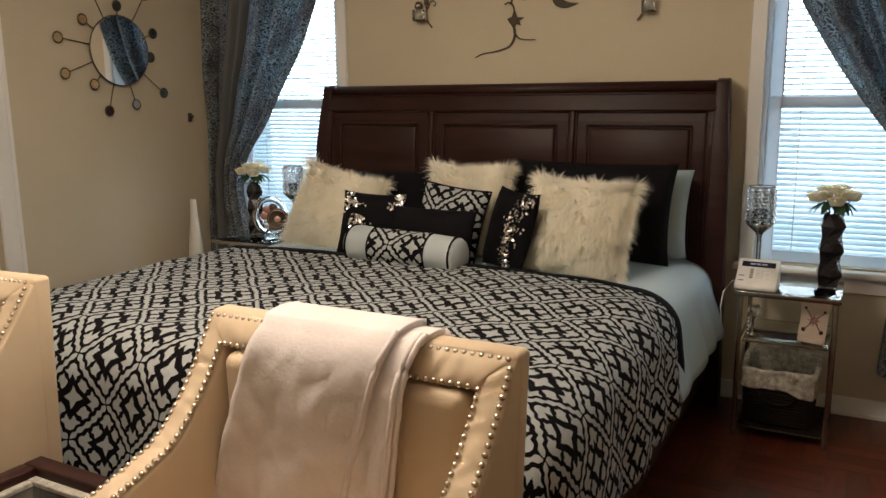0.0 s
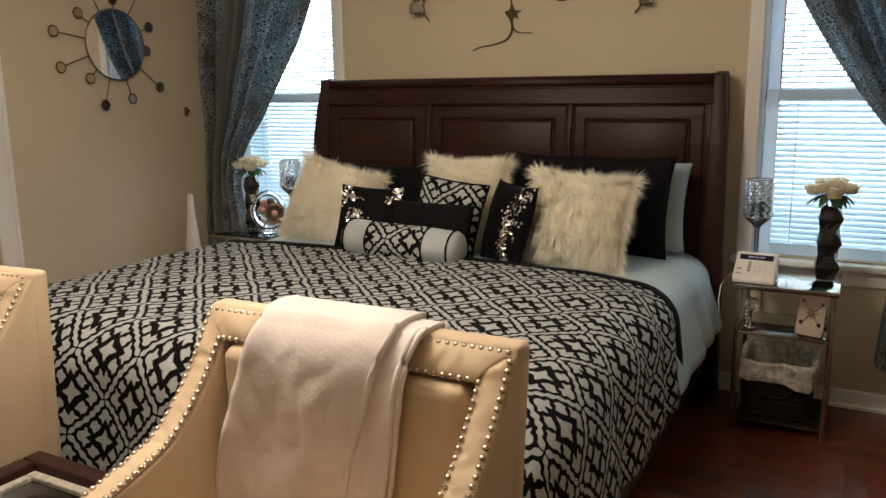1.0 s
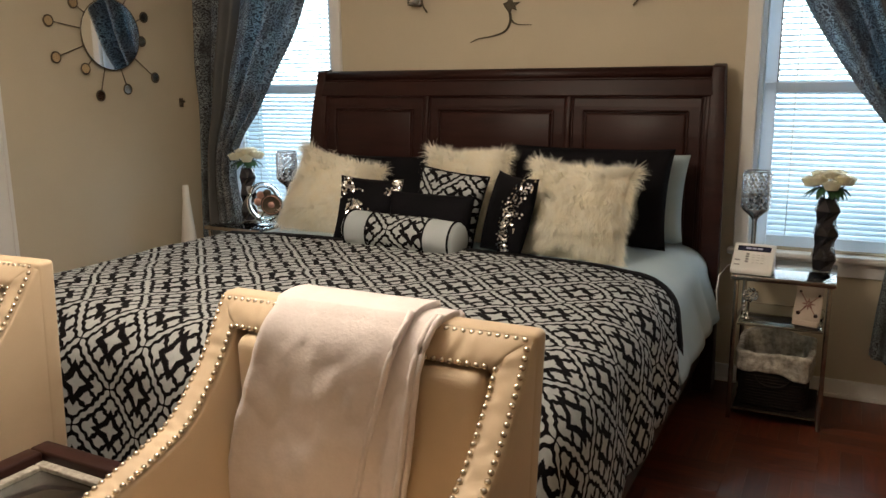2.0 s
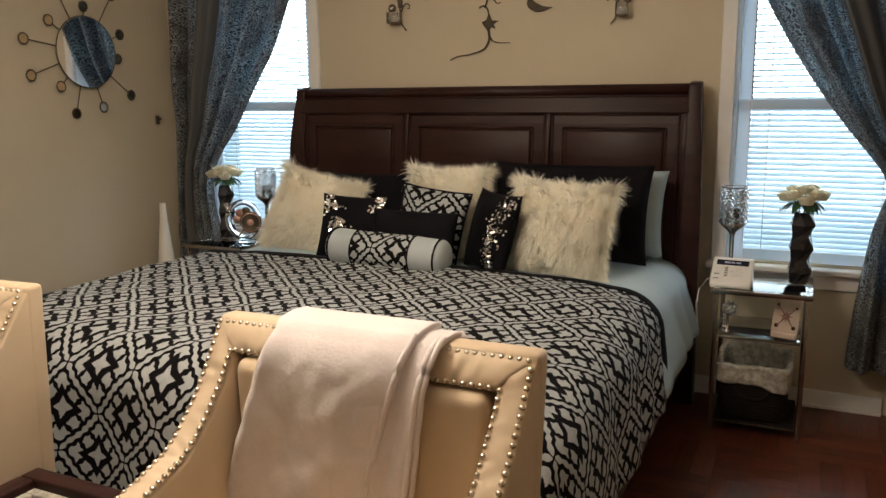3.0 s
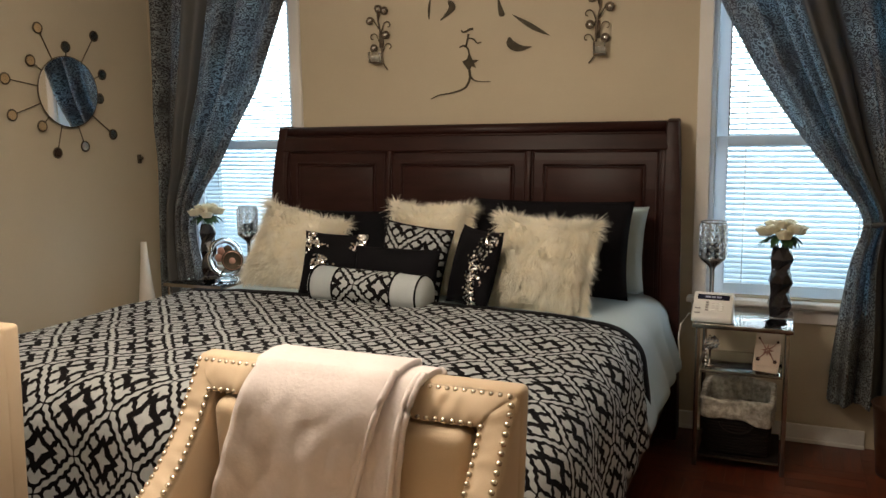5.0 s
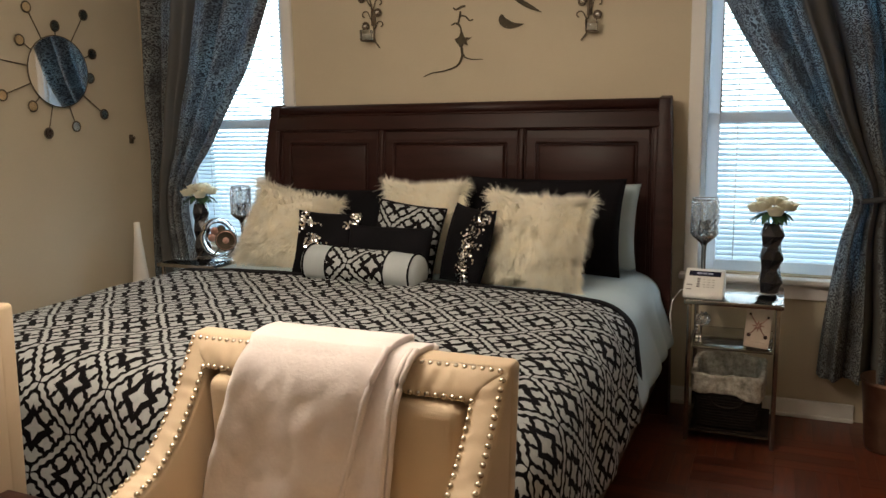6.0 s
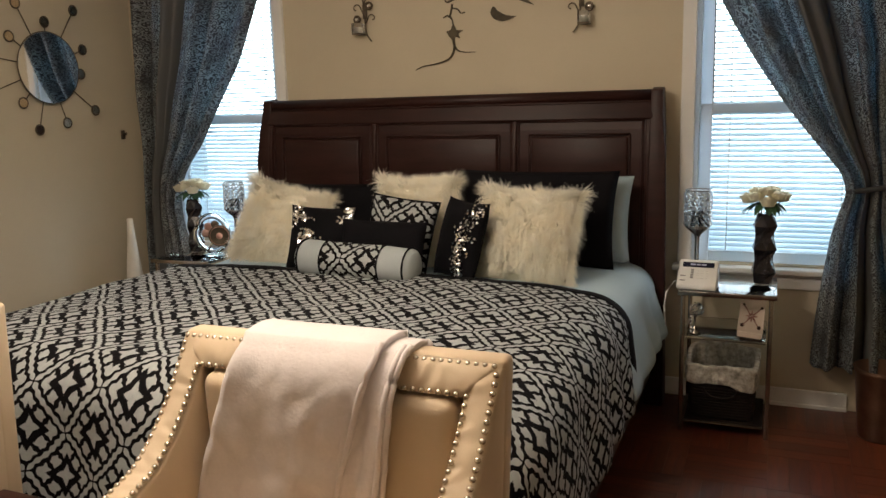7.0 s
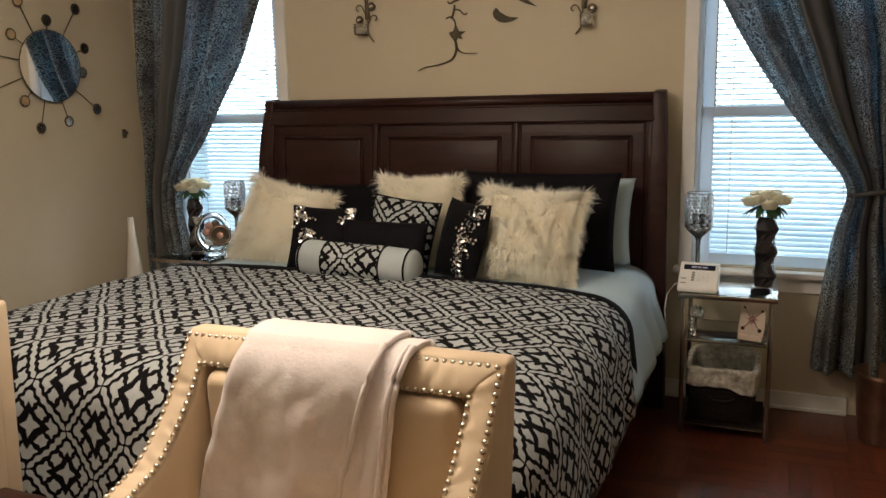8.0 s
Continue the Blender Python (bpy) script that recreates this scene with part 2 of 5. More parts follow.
M_BRONZE = surface("dark bronze", (0.10, 0.075, 0.052), (0.17, 0.13, 0.09), 25, 0.45, metal=0.7)
M_DECAL = surface("dark brown painted iron", (0.050, 0.038, 0.020), (0.085, 0.066, 0.038), 30, 0.6, spec=0.3)
M_COPPER = surface("copper bin", (0.15, 0.08, 0.052), (0.24, 0.14, 0.09), 12, 0.35, metal=0.8)
M_VASE = surface("smoked vase", (0.015, 0.014, 0.018), (0.05, 0.045, 0.05), 9, 0.18, metal=0.3, coat=0.4)
M_PETAL = slat_plastic("cream rose petal", (0.90, 0.86, 0.70), (0.92, 0.88, 0.70), 0.35)
M_LEAF = surface("rose leaf", (0.02, 0.06, 0.02), (0.04, 0.11, 0.04), 30, 0.5)
M_WHITEPL = surface("white plastic", (0.80, 0.79, 0.77), (0.86, 0.85, 0.83), 8, 0.4)
M_DARKPL = surface("dark display", (0.01, 0.012, 0.03), (0.02, 0.02, 0.05), 8, 0.2)
M_GREYPL = surface("grey print", (0.28, 0.27, 0.27), (0.34, 0.33, 0.33), 8, 0.6)
M_BLUEPR = surface("pale blue display print", (0.35, 0.38, 0.6), (0.45, 0.48, 0.7), 8, 0.5)
M_LINER = surface("cream lace liner", (0.26, 0.235, 0.20), (0.52, 0.48, 0.42), 55, 0.9, bump=0.6, bump_scale=150)
M_WICKER = surface("dark wicker", (0.006, 0.004, 0.0035), (0.016, 0.010, 0.008), 60, 0.7, bump=0.6, bump_scale=120, spec=0.2)
M_CARD = surface("cream card", (0.46, 0.37, 0.30), (0.54, 0.44, 0.36), 12, 0.8)
M_PINK = surface("rose print", (0.24, 0.11, 0.09), (0.32, 0.16, 0.13), 20, 0.8)
M_ROSEGOLD = surface("rose copper dial", (0.50, 0.26, 0.20), (0.66, 0.40, 0.33), 30, 0.35, metal=0.5)
M_CERAMIC = surface("white ceramic", (0.74, 0.70, 0.62), (0.82, 0.78, 0.70), 4, 0.35)


# ---- mesh helpers ----
def part(name, bm, material, parent=None, label="", smooth=True):
    """Links a bmesh as one mesh object, under a thing or a part."""
    me = bpy.data.meshes.new(name)
    bm.normal_update()
    bm.to_mesh(me)
    bm.free()
    me.materials.append(material)
    if smooth:
        for p in me.polygons:
            p.use_smooth = True
    ob = new(name, me)
    if parent is not None:
        ob.parent = parent
    if label:
        ob["label"] = label
    return ob


def thing(name, m, label, category, group="", kind=""):
    ob = new(name)
    ob.matrix_world = m
    ob.empty_display_size = 0.05
    return tagged(ob, label, category, group, kind)


def box(x0, x1, y0, y1, z0, z1, bevel=0.0, seg=2, bm=None):
    bm2 = bmesh.new()
    bmesh.ops.create_cube(bm2, size=1, matrix=Matrix.Translation(((x0 + x1) / 2, (y0 + y1) / 2, (z0 + z1) / 2)) @ Matrix.Diagonal((x1 - x0, y1 - y0, z1 - z0, 1)))
    if bevel:
        bmesh.ops.bevel(bm2, geom=bm2.edges[:], offset=bevel, segments=seg, affect="EDGES", profile=0.5)
    return merge(bm, bm2)


def merge(bm, bm2, m=None):
    if m is not None:
        bm2.transform(m)
    if bm is None:
        return bm2
    me = bpy.data.meshes.new("tmp")
    bm2.to_mesh(me)
    bm2.free()
    bm.from_mesh(me)
    bpy.data.meshes.remove(me)
    return bm


def lathe(profile, n=24, bm=None, at=(0, 0, 0), twist=0.0):
    """A turned shape from (radius, z) pairs, closed at the ends."""
    b = bmesh.new()
    rings = []
    for k, (r, z) in enumerate(profile):
        rings.append([b.verts.new((r * math.cos(2 * math.pi * i / n + twist * (k % 2)), r * math.sin(2 * math.pi * i / n + twist * (k % 2)), z)) for i in range(n)])
    for a, c in zip(rings, rings[1:]):
        for i in range(n):
            b.faces.new((a[i], a[(i + 1) % n], c[(i + 1) % n], c[i]))
    b.faces.new(rings[0][::-1])
    b.faces.new(rings[-1])
    return merge(bm, b, Matrix.Translation(at))


def tube(pts, r, n=6, bm=None, taper=None):
    """A round bar along points."""
    b = bmesh.new()
    pts = [Vector(p) for p in pts]
    rings = []
    for i, p in enumerate(pts):
        d = (pts[min(i + 1, len(pts) - 1)] - pts[max(i - 1, 0)]).normalized()
        up = Vector((0, 0, 1)) if abs(d.z) < 0.9 else Vector((1, 0, 0))
        a = d.cross(up).normalized()
        c = d.cross(a)
        rr = r if taper is None else r + (taper - r) * i / (len(pts) - 1)
        rings.append([b.verts.new(p + rr * (a * math.cos(2 * math.pi * k / n) + c * math.sin(2 * math.pi * k / n))) for k in range(n)])
    for a, c in zip(rings, rings[1:]):
        for k in range(n):
            b.faces.new((a[k], c[k], c[(k + 1) % n], a[(k + 1) % n]))
    b.faces.new(rings[0])
    b.faces.new(rings[-1][::-1])
    return merge(bm, b)


def prism(outline, x0, x1, bevel=0.0, bm=None, seg=2):
    """Extrudes a (y, z) outline along x."""
    b = bmesh.new()
    f = b.faces.new([b.verts.new((x0, y, z)) for y, z in outline])
    ex = bmesh.ops.extrude_face_region(b, geom=[f])
    for v in ex["geom"]:
        if isinstance(v, bmesh.types.BMVert):
            v.co.x = x1
    bmesh.ops.recalc_face_normals(b, faces=b.faces[:])
    if bevel:
        bmesh.ops.bevel(b, geom=b.edges[:], offset=bevel, segments=seg, affect="EDGES", profile=0.5, clamp_overlap=True)
    return merge(bm, b)


def sheet(nu, nv, fn, uvfn=None, bm=None):
    """A grid from fn(u, v), u and v from 0 to 1, with UV in metres."""
    b = bmesh.new()
    vs = [[b.verts.new(fn(i / nu, j / nv)) for i in range(nu + 1)] for j in range(nv + 1)]
    lay = b.loops.layers.uv.new("UVMap")
    for j in range(nv):
        for i in range(nu):
            f = b.faces.new((vs[j][i], vs[j][i + 1], vs[j + 1][i + 1], vs[j + 1][i]))
            if uvfn:
                for lp, (a, c) in zip(f.loops, ((i, j), (i + 1, j), (i + 1, j + 1), (i, j + 1))):
                    lp[lay].uv = uvfn(a / nu, c / nv)
    return merge(bm, b)


def smooth_lerp(table, z):
    """Smooth interpolation in a table of (z, value), z falling."""
    zs = [a for a, _ in table][::-1]
    vs = [b for _, b in table][::-1]
    return float(sum(np.interp(z + d, zs, vs) for d in (-0.06, -0.03, 0, 0.03, 0.06)) / 5)


# ---- the room ----
XL, XR, YB, YF, ZC = -2.053, 2.75, 0.134, -5.6, 2.46
WIN_Z0, WIN_Z1 = 0.655, 2.20
OPENINGS = ((-1.815, -1.042), (1.179, 1.952))

back = bmesh.new()
for x0, x1, z0, z1 in ((XL - 0.15, OPENINGS[0][0], 0, ZC), (OPENINGS[0][1], OPENINGS[1][0], 0, ZC), (OPENINGS[1][1], XR + 0.15, 0, ZC)):
    box(x0, x1, YB, YB + 0.16, z0, z1, bm=back)
for x0, x1 in OPENINGS:
    box(x0, x1, YB, YB + 0.16, 0, WIN_Z0, bm=back)
    box(x0, x1, YB, YB + 0.16, WIN_Z1, ZC, bm=back)
tagged(part("wall_north", back, M_WALL, smooth=False), "beige painted bedroom wall with two windows", "wall", kind="structure")
DOOR_Y0, DOOR_Y1 = -2.07, -1.27
lw = bmesh.new()
box(XL - 0.15, XL, DOOR_Y1, YB, 0, ZC, bm=lw)
box(XL - 0.15, XL, YF, DOOR_Y0, 0, ZC, bm=lw)
box(XL - 0.15, XL, DOOR_Y0, DOOR_Y1, 2.05, ZC, bm=lw)
tagged(part("wall_west", lw, M_WALL, smooth=False), "beige painted side wall with a mirror", "wall", kind="structure")
tagged(part("wall_east", box(XR, XR + 0.15, YF, YB, 0, ZC), M_WALL, smooth=False), "plain beige painted wall", "wall", kind="structure")
tagged(part("wall_south", box(XL - 0.15, XR + 0.15, YF - 0.15, YF, 0, ZC), M_WALL, smooth=False), "plain beige painted wall", "wall", kind="structure")
tagged(part("ceiling", box(XL - 0.15, XR + 0.15, YF - 0.15, YB + 0.16, ZC, ZC + 0.12), M_CEIL, smooth=False), "plain white painted ceiling", "ceiling", kind="structure")
floor = tagged(part("floor", box(XL - 0.15, XR + 0.15, YF - 0.15, YB + 0.16, -0.12, -0.004), M_SUBFLOOR, smooth=False), "glossy red mahogany parquet floor", "floor", kind="structure")

bb = box(XL, 1.869, YB - 0.016, YB, 0, 0.082, 0.004)
box(XL, 1.869, YB - 0.026, YB - 0.017, 0, 0.018, 0.003, bm=bb)
tagged(part("baseboard", bb, M_TRIM, smooth=False), "white painted baseboard along the window wall", "baseboard", kind="structure")
tagged(part("baseboard", box(XL, XL + 0.016, DOOR_Y1 + 0.1, YB - 0.03, 0, 0.10, 0.004), M_TRIM, smooth=False), "white painted baseboard along the side wall", "baseboard", kind="structure")

door = thing("door_1", pose(0, 0, 0), "closed white door in a white painted casing", "door", kind="structure")
cs = box(XL - 0.002, XL + 0.02, DOOR_Y1 - 0.006, DOOR_Y1 + 0.092, 0, 2.14, 0.006)
box(XL + 0.021, XL + 0.03, DOOR_Y1 + 0.07, DOOR_Y1 + 0.09, 0, 2.14, 0.003, bm=cs)
part("casing", cs, M_TRIM, door, smooth=False)
part("casing", box(XL - 0.002, XL + 0.02, DOOR_Y0 - 0.092, DOOR_Y0 + 0.006, 0, 2.14, 0.006), M_TRIM, door, smooth=False)
part("casing", box(XL - 0.002, XL + 0.02, DOOR_Y0 + 0.007, DOOR_Y1 - 0.007, 2.05, 2.14, 0.006), M_TRIM, door, smooth=False)
part("leaf", box(XL - 0.08, XL - 0.04, DOOR_Y0 + 0.003, DOOR_Y1 - 0.003, 0.01, 2.045, 0.004), M_TRIM, door, smooth=False)


def make_window(name, x0, x1, label):
    """Casing, stool and apron, two sashes with a meeting rail, and a blind behind the sash."""
    w = thing(name, pose(0, 0, 0), label, "window", kind="structure")
    c, y = 0.061, YB
    part("casing", box(x0 - c, x0, y - 0.022, y + 0.002, WIN_Z0 - 0.005, WIN_Z1 + c, 0.005), M_TRIM, w, smooth=False)
    part("casing", box(x1, x1 + c, y - 0.022, y + 0.002, WIN_Z0 - 0.005, WIN_Z1 + c, 0.005), M_TRIM, w, smooth=False)
    part("casing", box(x0 + 0.001, x1 - 0.001, y - 0.022, y + 0.002, WIN_Z1, WIN_Z1 + c, 0.005), M_TRIM, w, smooth=False)
    part("window_sill", box(x0 - c - 0.02, x1 + c + 0.02, y - 0.06, y + 0.03, WIN_Z0 - 0.035, WIN_Z0 - 0.007, 0.008), M_TRIM, w)
    part("apron", box(x0 - c, x1 + c, y - 0.018, y + 0.002, WIN_Z0 - 0.105, WIN_Z0 - 0.037, 0.004), M_TRIM, w, smooth=False)
    for a, b in ((x0, x0 + 0.018), (x1 - 0.018, x1)):
        part("jamb", box(a, b, y + 0.003, y + 0.155, WIN_Z0, WIN_Z1, 0.003), M_VINYL_GLOW, w, smooth=False)
    a, b, zr = x0 + 0.02, x1 - 0.02, 1.357
    for nm, yy, z0, z1, rail in (("lower_sash", y + 0.04, WIN_Z0, zr + 0.025, 0.05), ("upper_sash", y + 0.065, zr - 0.02, WIN_Z1, 0.045)):
        f = box(a, a + 0.052, yy, yy + 0.024, z0, z1, 0.004)
        box(b - 0.052, b, yy, yy + 0.024, z0, z1, 0.004, bm=f)
        box(a + 0.051, b - 0.051, yy + 0.001, yy + 0.023, z0, z0 + rail, 0.004, bm=f)
        box(a + 0.051, b - 0.051, yy + 0.001, yy + 0.023, z1 - 0.045, z1, 0.004, bm=f)
        sash = part(nm, f, M_VINYL_GLOW, w, smooth=False)
        pane = part("pane", box(a + 0.04, b - 0.04, yy + 0.010, yy + 0.014, z0 + 0.02, z1 - 0.02), M_GLASS, sash, smooth=False)
        pane.visible_shadow = False
    return w


make_window("window_1", *OPENINGS[0], "white double-hung window with bright daylight behind blinds")
make_window("window_2", *OPENINGS[1], "white double-hung window with bright daylight behind blinds")


def slat_mesh():
    bm = bmesh.new()
    w, d, n = 0.725, 0.040, 4
    up, lo = [], []
    for k in range(n + 1):
        t = k / n - 0.5
        zc = 0.003 * (1 - 4 * t * t)
        up.append([bm.verts.new((sx * w / 2, t * d, zc + 0.0012)) for sx in (-1, 1)])
        lo.append([bm.verts.new((sx * w / 2, t * d, zc - 0.0012)) for sx in (-1, 1)])
    for k in range(n):
        bm.faces.new((up[k][0], up[k][1], up[k + 1][1], up[k + 1][0]))
        bm.faces.new((lo[k][0], lo[k + 1][0], lo[k + 1][1], lo[k][1]))
    for r in (0, n):
        bm.faces.new((up[r][0], lo[r][0], lo[r][1], up[r][1]))
    me = bpy.data.meshes.new("slat")
    bm.to_mesh(me)
    bm.free()
    me.materials.append(M_SLAT)
    return me


SLAT = slat_mesh()


def make_blind(xc):
    b = thing("window_blind", pose(xc, YB + 0.125, 0), "white slatted venetian blind lowered over the window", "blind", "venetian blinds")
    part("head_rail", box(-0.36, 0.36, -0.02, 0.02, WIN_Z1 - 0.04, WIN_Z1 - 0.002, 0.004), M_TRIM, b)
    part("bottom_rail", box(-0.36, 0.36, -0.022, 0.022, WIN_Z0 + 0.004, WIN_Z0 + 0.024, 0.006), M_TRIM, b)
    for sx in (-0.24, 0.24):
        part("cord", box(sx - 0.002, sx + 0.002, -0.027, -0.025, WIN_Z0 + 0.02, WIN_Z1 - 0.03), M_TRIM, b, smooth=False)
    z, k = WIN_Z0 + 0.045, 0
    while z < WIN_Z1 - 0.05:
        o = new("slat", SLAT)
        o.parent = b
        tilt = 25 if z < 1.36 else 13
        o.matrix_basis = pose(0, 0, z, tilt + random.uniform(-1.5, 1.5), 0, 0)
        z += 0.0245
    return b


make_blind((OPENINGS[0][0] + OPENINGS[0][1]) / 2)
wide_blind = make_blind((OPENINGS[1][0] + OPENINGS[1][1]) / 2)
part("tilt_wand", tube([(-0.316, -0.062, 2.15), (-0.314, -0.062, 1.34)], 0.0035, 6), M_GREYPL, wide_blind, "thin grey tilt wand")


# ---- curtains ----
def make_curtain(m, left, right, z0, folds, label, seed):
    """Hanging damask gathered by a tie: left and right are its edges by height."""
    rnd = random.Random(seed)
    ph = [rnd.uniform(0, 6.28) for _ in range(6)]
    zt = ZC - 0.015
    c = thing("curtain", m, label, "curtain", "tied curtains")

    def fn(u, v):
        z = zt + (z0 - zt) * v
        a, b = smooth_lerp(left, z), smooth_lerp(right, z)
        w = b - a
        s = u + 0.018 * math.sin(9 * u + ph[0] + 2.2 * v) + 0.01 * math.sin(23 * u + ph[1])
        amp = 0.058 * (0.35 + 0.55 * min(1, w / 0.7))
        y = amp * math.sin(2 * math.pi * folds * s + ph[2] + 0.5 * math.sin(3 * v + ph[3]))
        y += 0.4 * amp * math.sin(2 * math.pi * folds * 2.3 * s + ph[4] + v)
        return (a + w * u + 0.006 * math.sin(2 * math.pi * folds * 2 * u + ph[5]), y, z)

    cl = part("cloth", sheet(150, 110, fn, lambda u, v: (u * 1.15, v * 2.3)), M_CURTAIN, c)
    sol = cl.modifiers.new("thick", "SOLIDIFY")
    sol.thickness = 0.003
    return c, fn, zt


CL, _, _ = make_curtain(pose(0, 0.052, 0),
    [(2.5, -1.97), (2.0, -1.975), (1.5, -1.98), (1.24, -1.958), (0.97, -1.965), (0.6, -1.99), (0.02, -2.0)],
    [(2.5, -0.90), (2.2, -0.985), (1.99, -1.076), (1.67, -1.218), (1.46, -1.368), (1.22, -1.526), (1.08, -1.655), (0.95, -1.71), (0.8, -1.715), (0.6, -1.67), (0.02, -1.62)],
    0.015, 4.6, "teal blue damask curtain swept back beside the window", 3)
CR, _, _ = make_curtain(pose(0, 0.0, 0),
    [(2.5, 0.98), (2.2, 1.10), (1.92, 1.222), (1.83, 1.272), (1.69, 1.345), (1.54, 1.435), (1.376, 1.545), (1.213, 1.67), (1.10, 1.77), (1.04, 1.815), (0.96, 1.795), (0.85, 1.757), (0.6, 1.725), (0.43, 1.708), (0.2, 1.695)],
    [(2.5, 2.30), (1.6, 2.25), (1.2, 2.10), (1.05, 2.04), (0.95, 2.05), (0.5, 2.22), (0.2, 2.26)],
    0.235, 5.4, "teal blue damask curtain tied back at the side", 8)
for c, x0, x1, z in ((CR, 1.815, 2.04, 1.03),):
    loop = [(0.5 * (x0 + x1) + 0.5 * (x1 - x0) * math.cos(a), 0.055 * math.sin(a), z + 0.02 * math.cos(a)) for a in [2 * math.pi * k / 20 for k in range(21)]]
    part("tie", tube(loop, 0.012, 6), M_CURTAIN, c)

# ---- bed ----
bed = thing("bed", pose(0, 0, 0), "king sleigh bed with a panelled espresso wood headboard", "bed")


def head_profile(y_back):
    front = [(-0.045, 0.06), (-0.045, 0.9), (-0.043, 1.15), (-0.030, 1.28), (-0.008, 1.36), (0.010, 1.41)]
    return front + [(y_back + 0.02, 1.41), (y_back, 1.3), (y_back - 0.005, 0.06)]


def slab(x0, x1, proud, z0, z1, bevel=0.006):
    """A flat member that follows the curve of the headboard's face between two heights."""
    pts = []
    n = 6
    for k in range(n + 1):
        z = z0 + (z1 - z0) * k / n
        pts.append((smooth_lerp([(1.5, 0.03), (1.41, 0.010), (1.36, -0.008), (1.28, -0.030), (1.15, -0.043), (0.9, -0.045), (0.0, -0.045)], z) - proud, z))
    back_pts = [(y + proud + 0.01, z) for y, z in pts[::-1]]
    return prism(pts + back_pts, x0, x1, bevel)


part("headboard_core", prism(head_profile(0.05), -1.02, 1.02), M_WOOD, bed, smooth=False)
for x0, x1 in ((-1.018, -0.985), (-0.386, -0.359), (0.359, 0.386), (0.985, 1.018)):
    part("stile", slab(x0, x1, 0.016, 0.45, 1.325), M_WOOD, bed)
part("top_rail", slab(-1.018, 1.018, 0.018, 1.325, 1.405), M_WOOD, bed)
for x0, x1 in ((-0.984, -0.382), (-0.366, 0.366), (0.382, 0.984)):
    p = part("panel", slab(x0 + 0.075, x1 - 0.075, 0.013, 0.50, 1.25, 0.012), M_WOOD, bed)
    mould = bmesh.new()
    for q0, q1, zt in ((x0 + 0.012, x1 - 0.012, 1.320), (x0 + 0.064, x1 - 0.068, 1.258)):
        def fy(z):
            return smooth_lerp([(1.41, 0.010), (1.36, -0.008), (1.28, -0.030), (1.15, -0.043), (0.9, -0.045), (0.0, -0.045)], z) - 0.004
        tube([(q0, fy(z), z) for z in np.linspace(0.5, zt, 8)], 0.0055, 8, mould)
        tube([(q1, fy(z), z) for z in np.linspace(0.5, zt, 8)], 0.0055, 8, mould)
        tube([(q0, fy(zt), zt), (q1, fy(zt), zt)], 0.0055, 8, mould)
    part("moulding", mould, M_WOOD, p)
cap = tube([(-1.03, 0.028, 1.425), (1.03, 0.028, 1.425)], 0.030, 16)
box(-0.998, 0.998, -0.018, 0.02, 1.396, 1.407, 0.004, bm=cap)
part("top_roll", cap, M_WOOD, bed)
for sx in (-1, 1):
    out = [(-0.075, 0.0), (-0.085, 0.5), (-0.080, 0.9), (-0.062, 1.15), (-0.040, 1.30), (-0.015, 1.40), (-0.006, 1.452), (0.062, 1.465), (0.07, 1.41), (0.055, 1.3), (0.05, 0.0)]
    pm = prism(out, min(sx * 1.0, sx * 1.055), max(sx * 1.0, sx * 1.055), 0.007)
    for v in pm.verts:
        k = min(max((1.40 - v.co.z) / 0.35, 0), 1)
        if abs(v.co.x) > 1.03:
            v.co.x += sx * 0.030 * k
    part("post", pm, M_WOOD, bed)
for sx in (-1, 1):
    part("side_rail", box(min(sx * 0.99, sx * 1.03), max(sx * 0.99, sx * 1.03), -2.10, -0.06, 0.14, 0.36, 0.006), M_WOOD, bed)
part("foot_rail", box(-1.03, 1.03, -2.14, -2.10, 0.10, 0.40, 0.008), M_WOOD, bed)
for sx in (-1, 1):
    part("leg", box(sx * 0.97 - 0.04, sx * 0.97 + 0.04, -2.13, -2.05, 0, 0.101, 0.006), M_WOOD, bed)
part("mattress", box(-0.965, 0.965, -2.05, -0.06, 0.30, 0.675, 0.05, 4), M_SHEET, bed)


def drape(s, flat, r, flare=0.02):
    """Across a draped edge: distance out and drop, for a cloth length s from the middle."""
    a = abs(s)
    if a <= flat:
        return s, 0.0
    t = a - flat
    quarter = r * math.pi / 2
    if t < quarter:
        q = t / r
        return math.copysign(flat + r * math.sin(q), s), r * (1 - math.cos(q))
    t -= quarter
    return math.copysign(flat + r + flare * t / 0.3, s), r + t


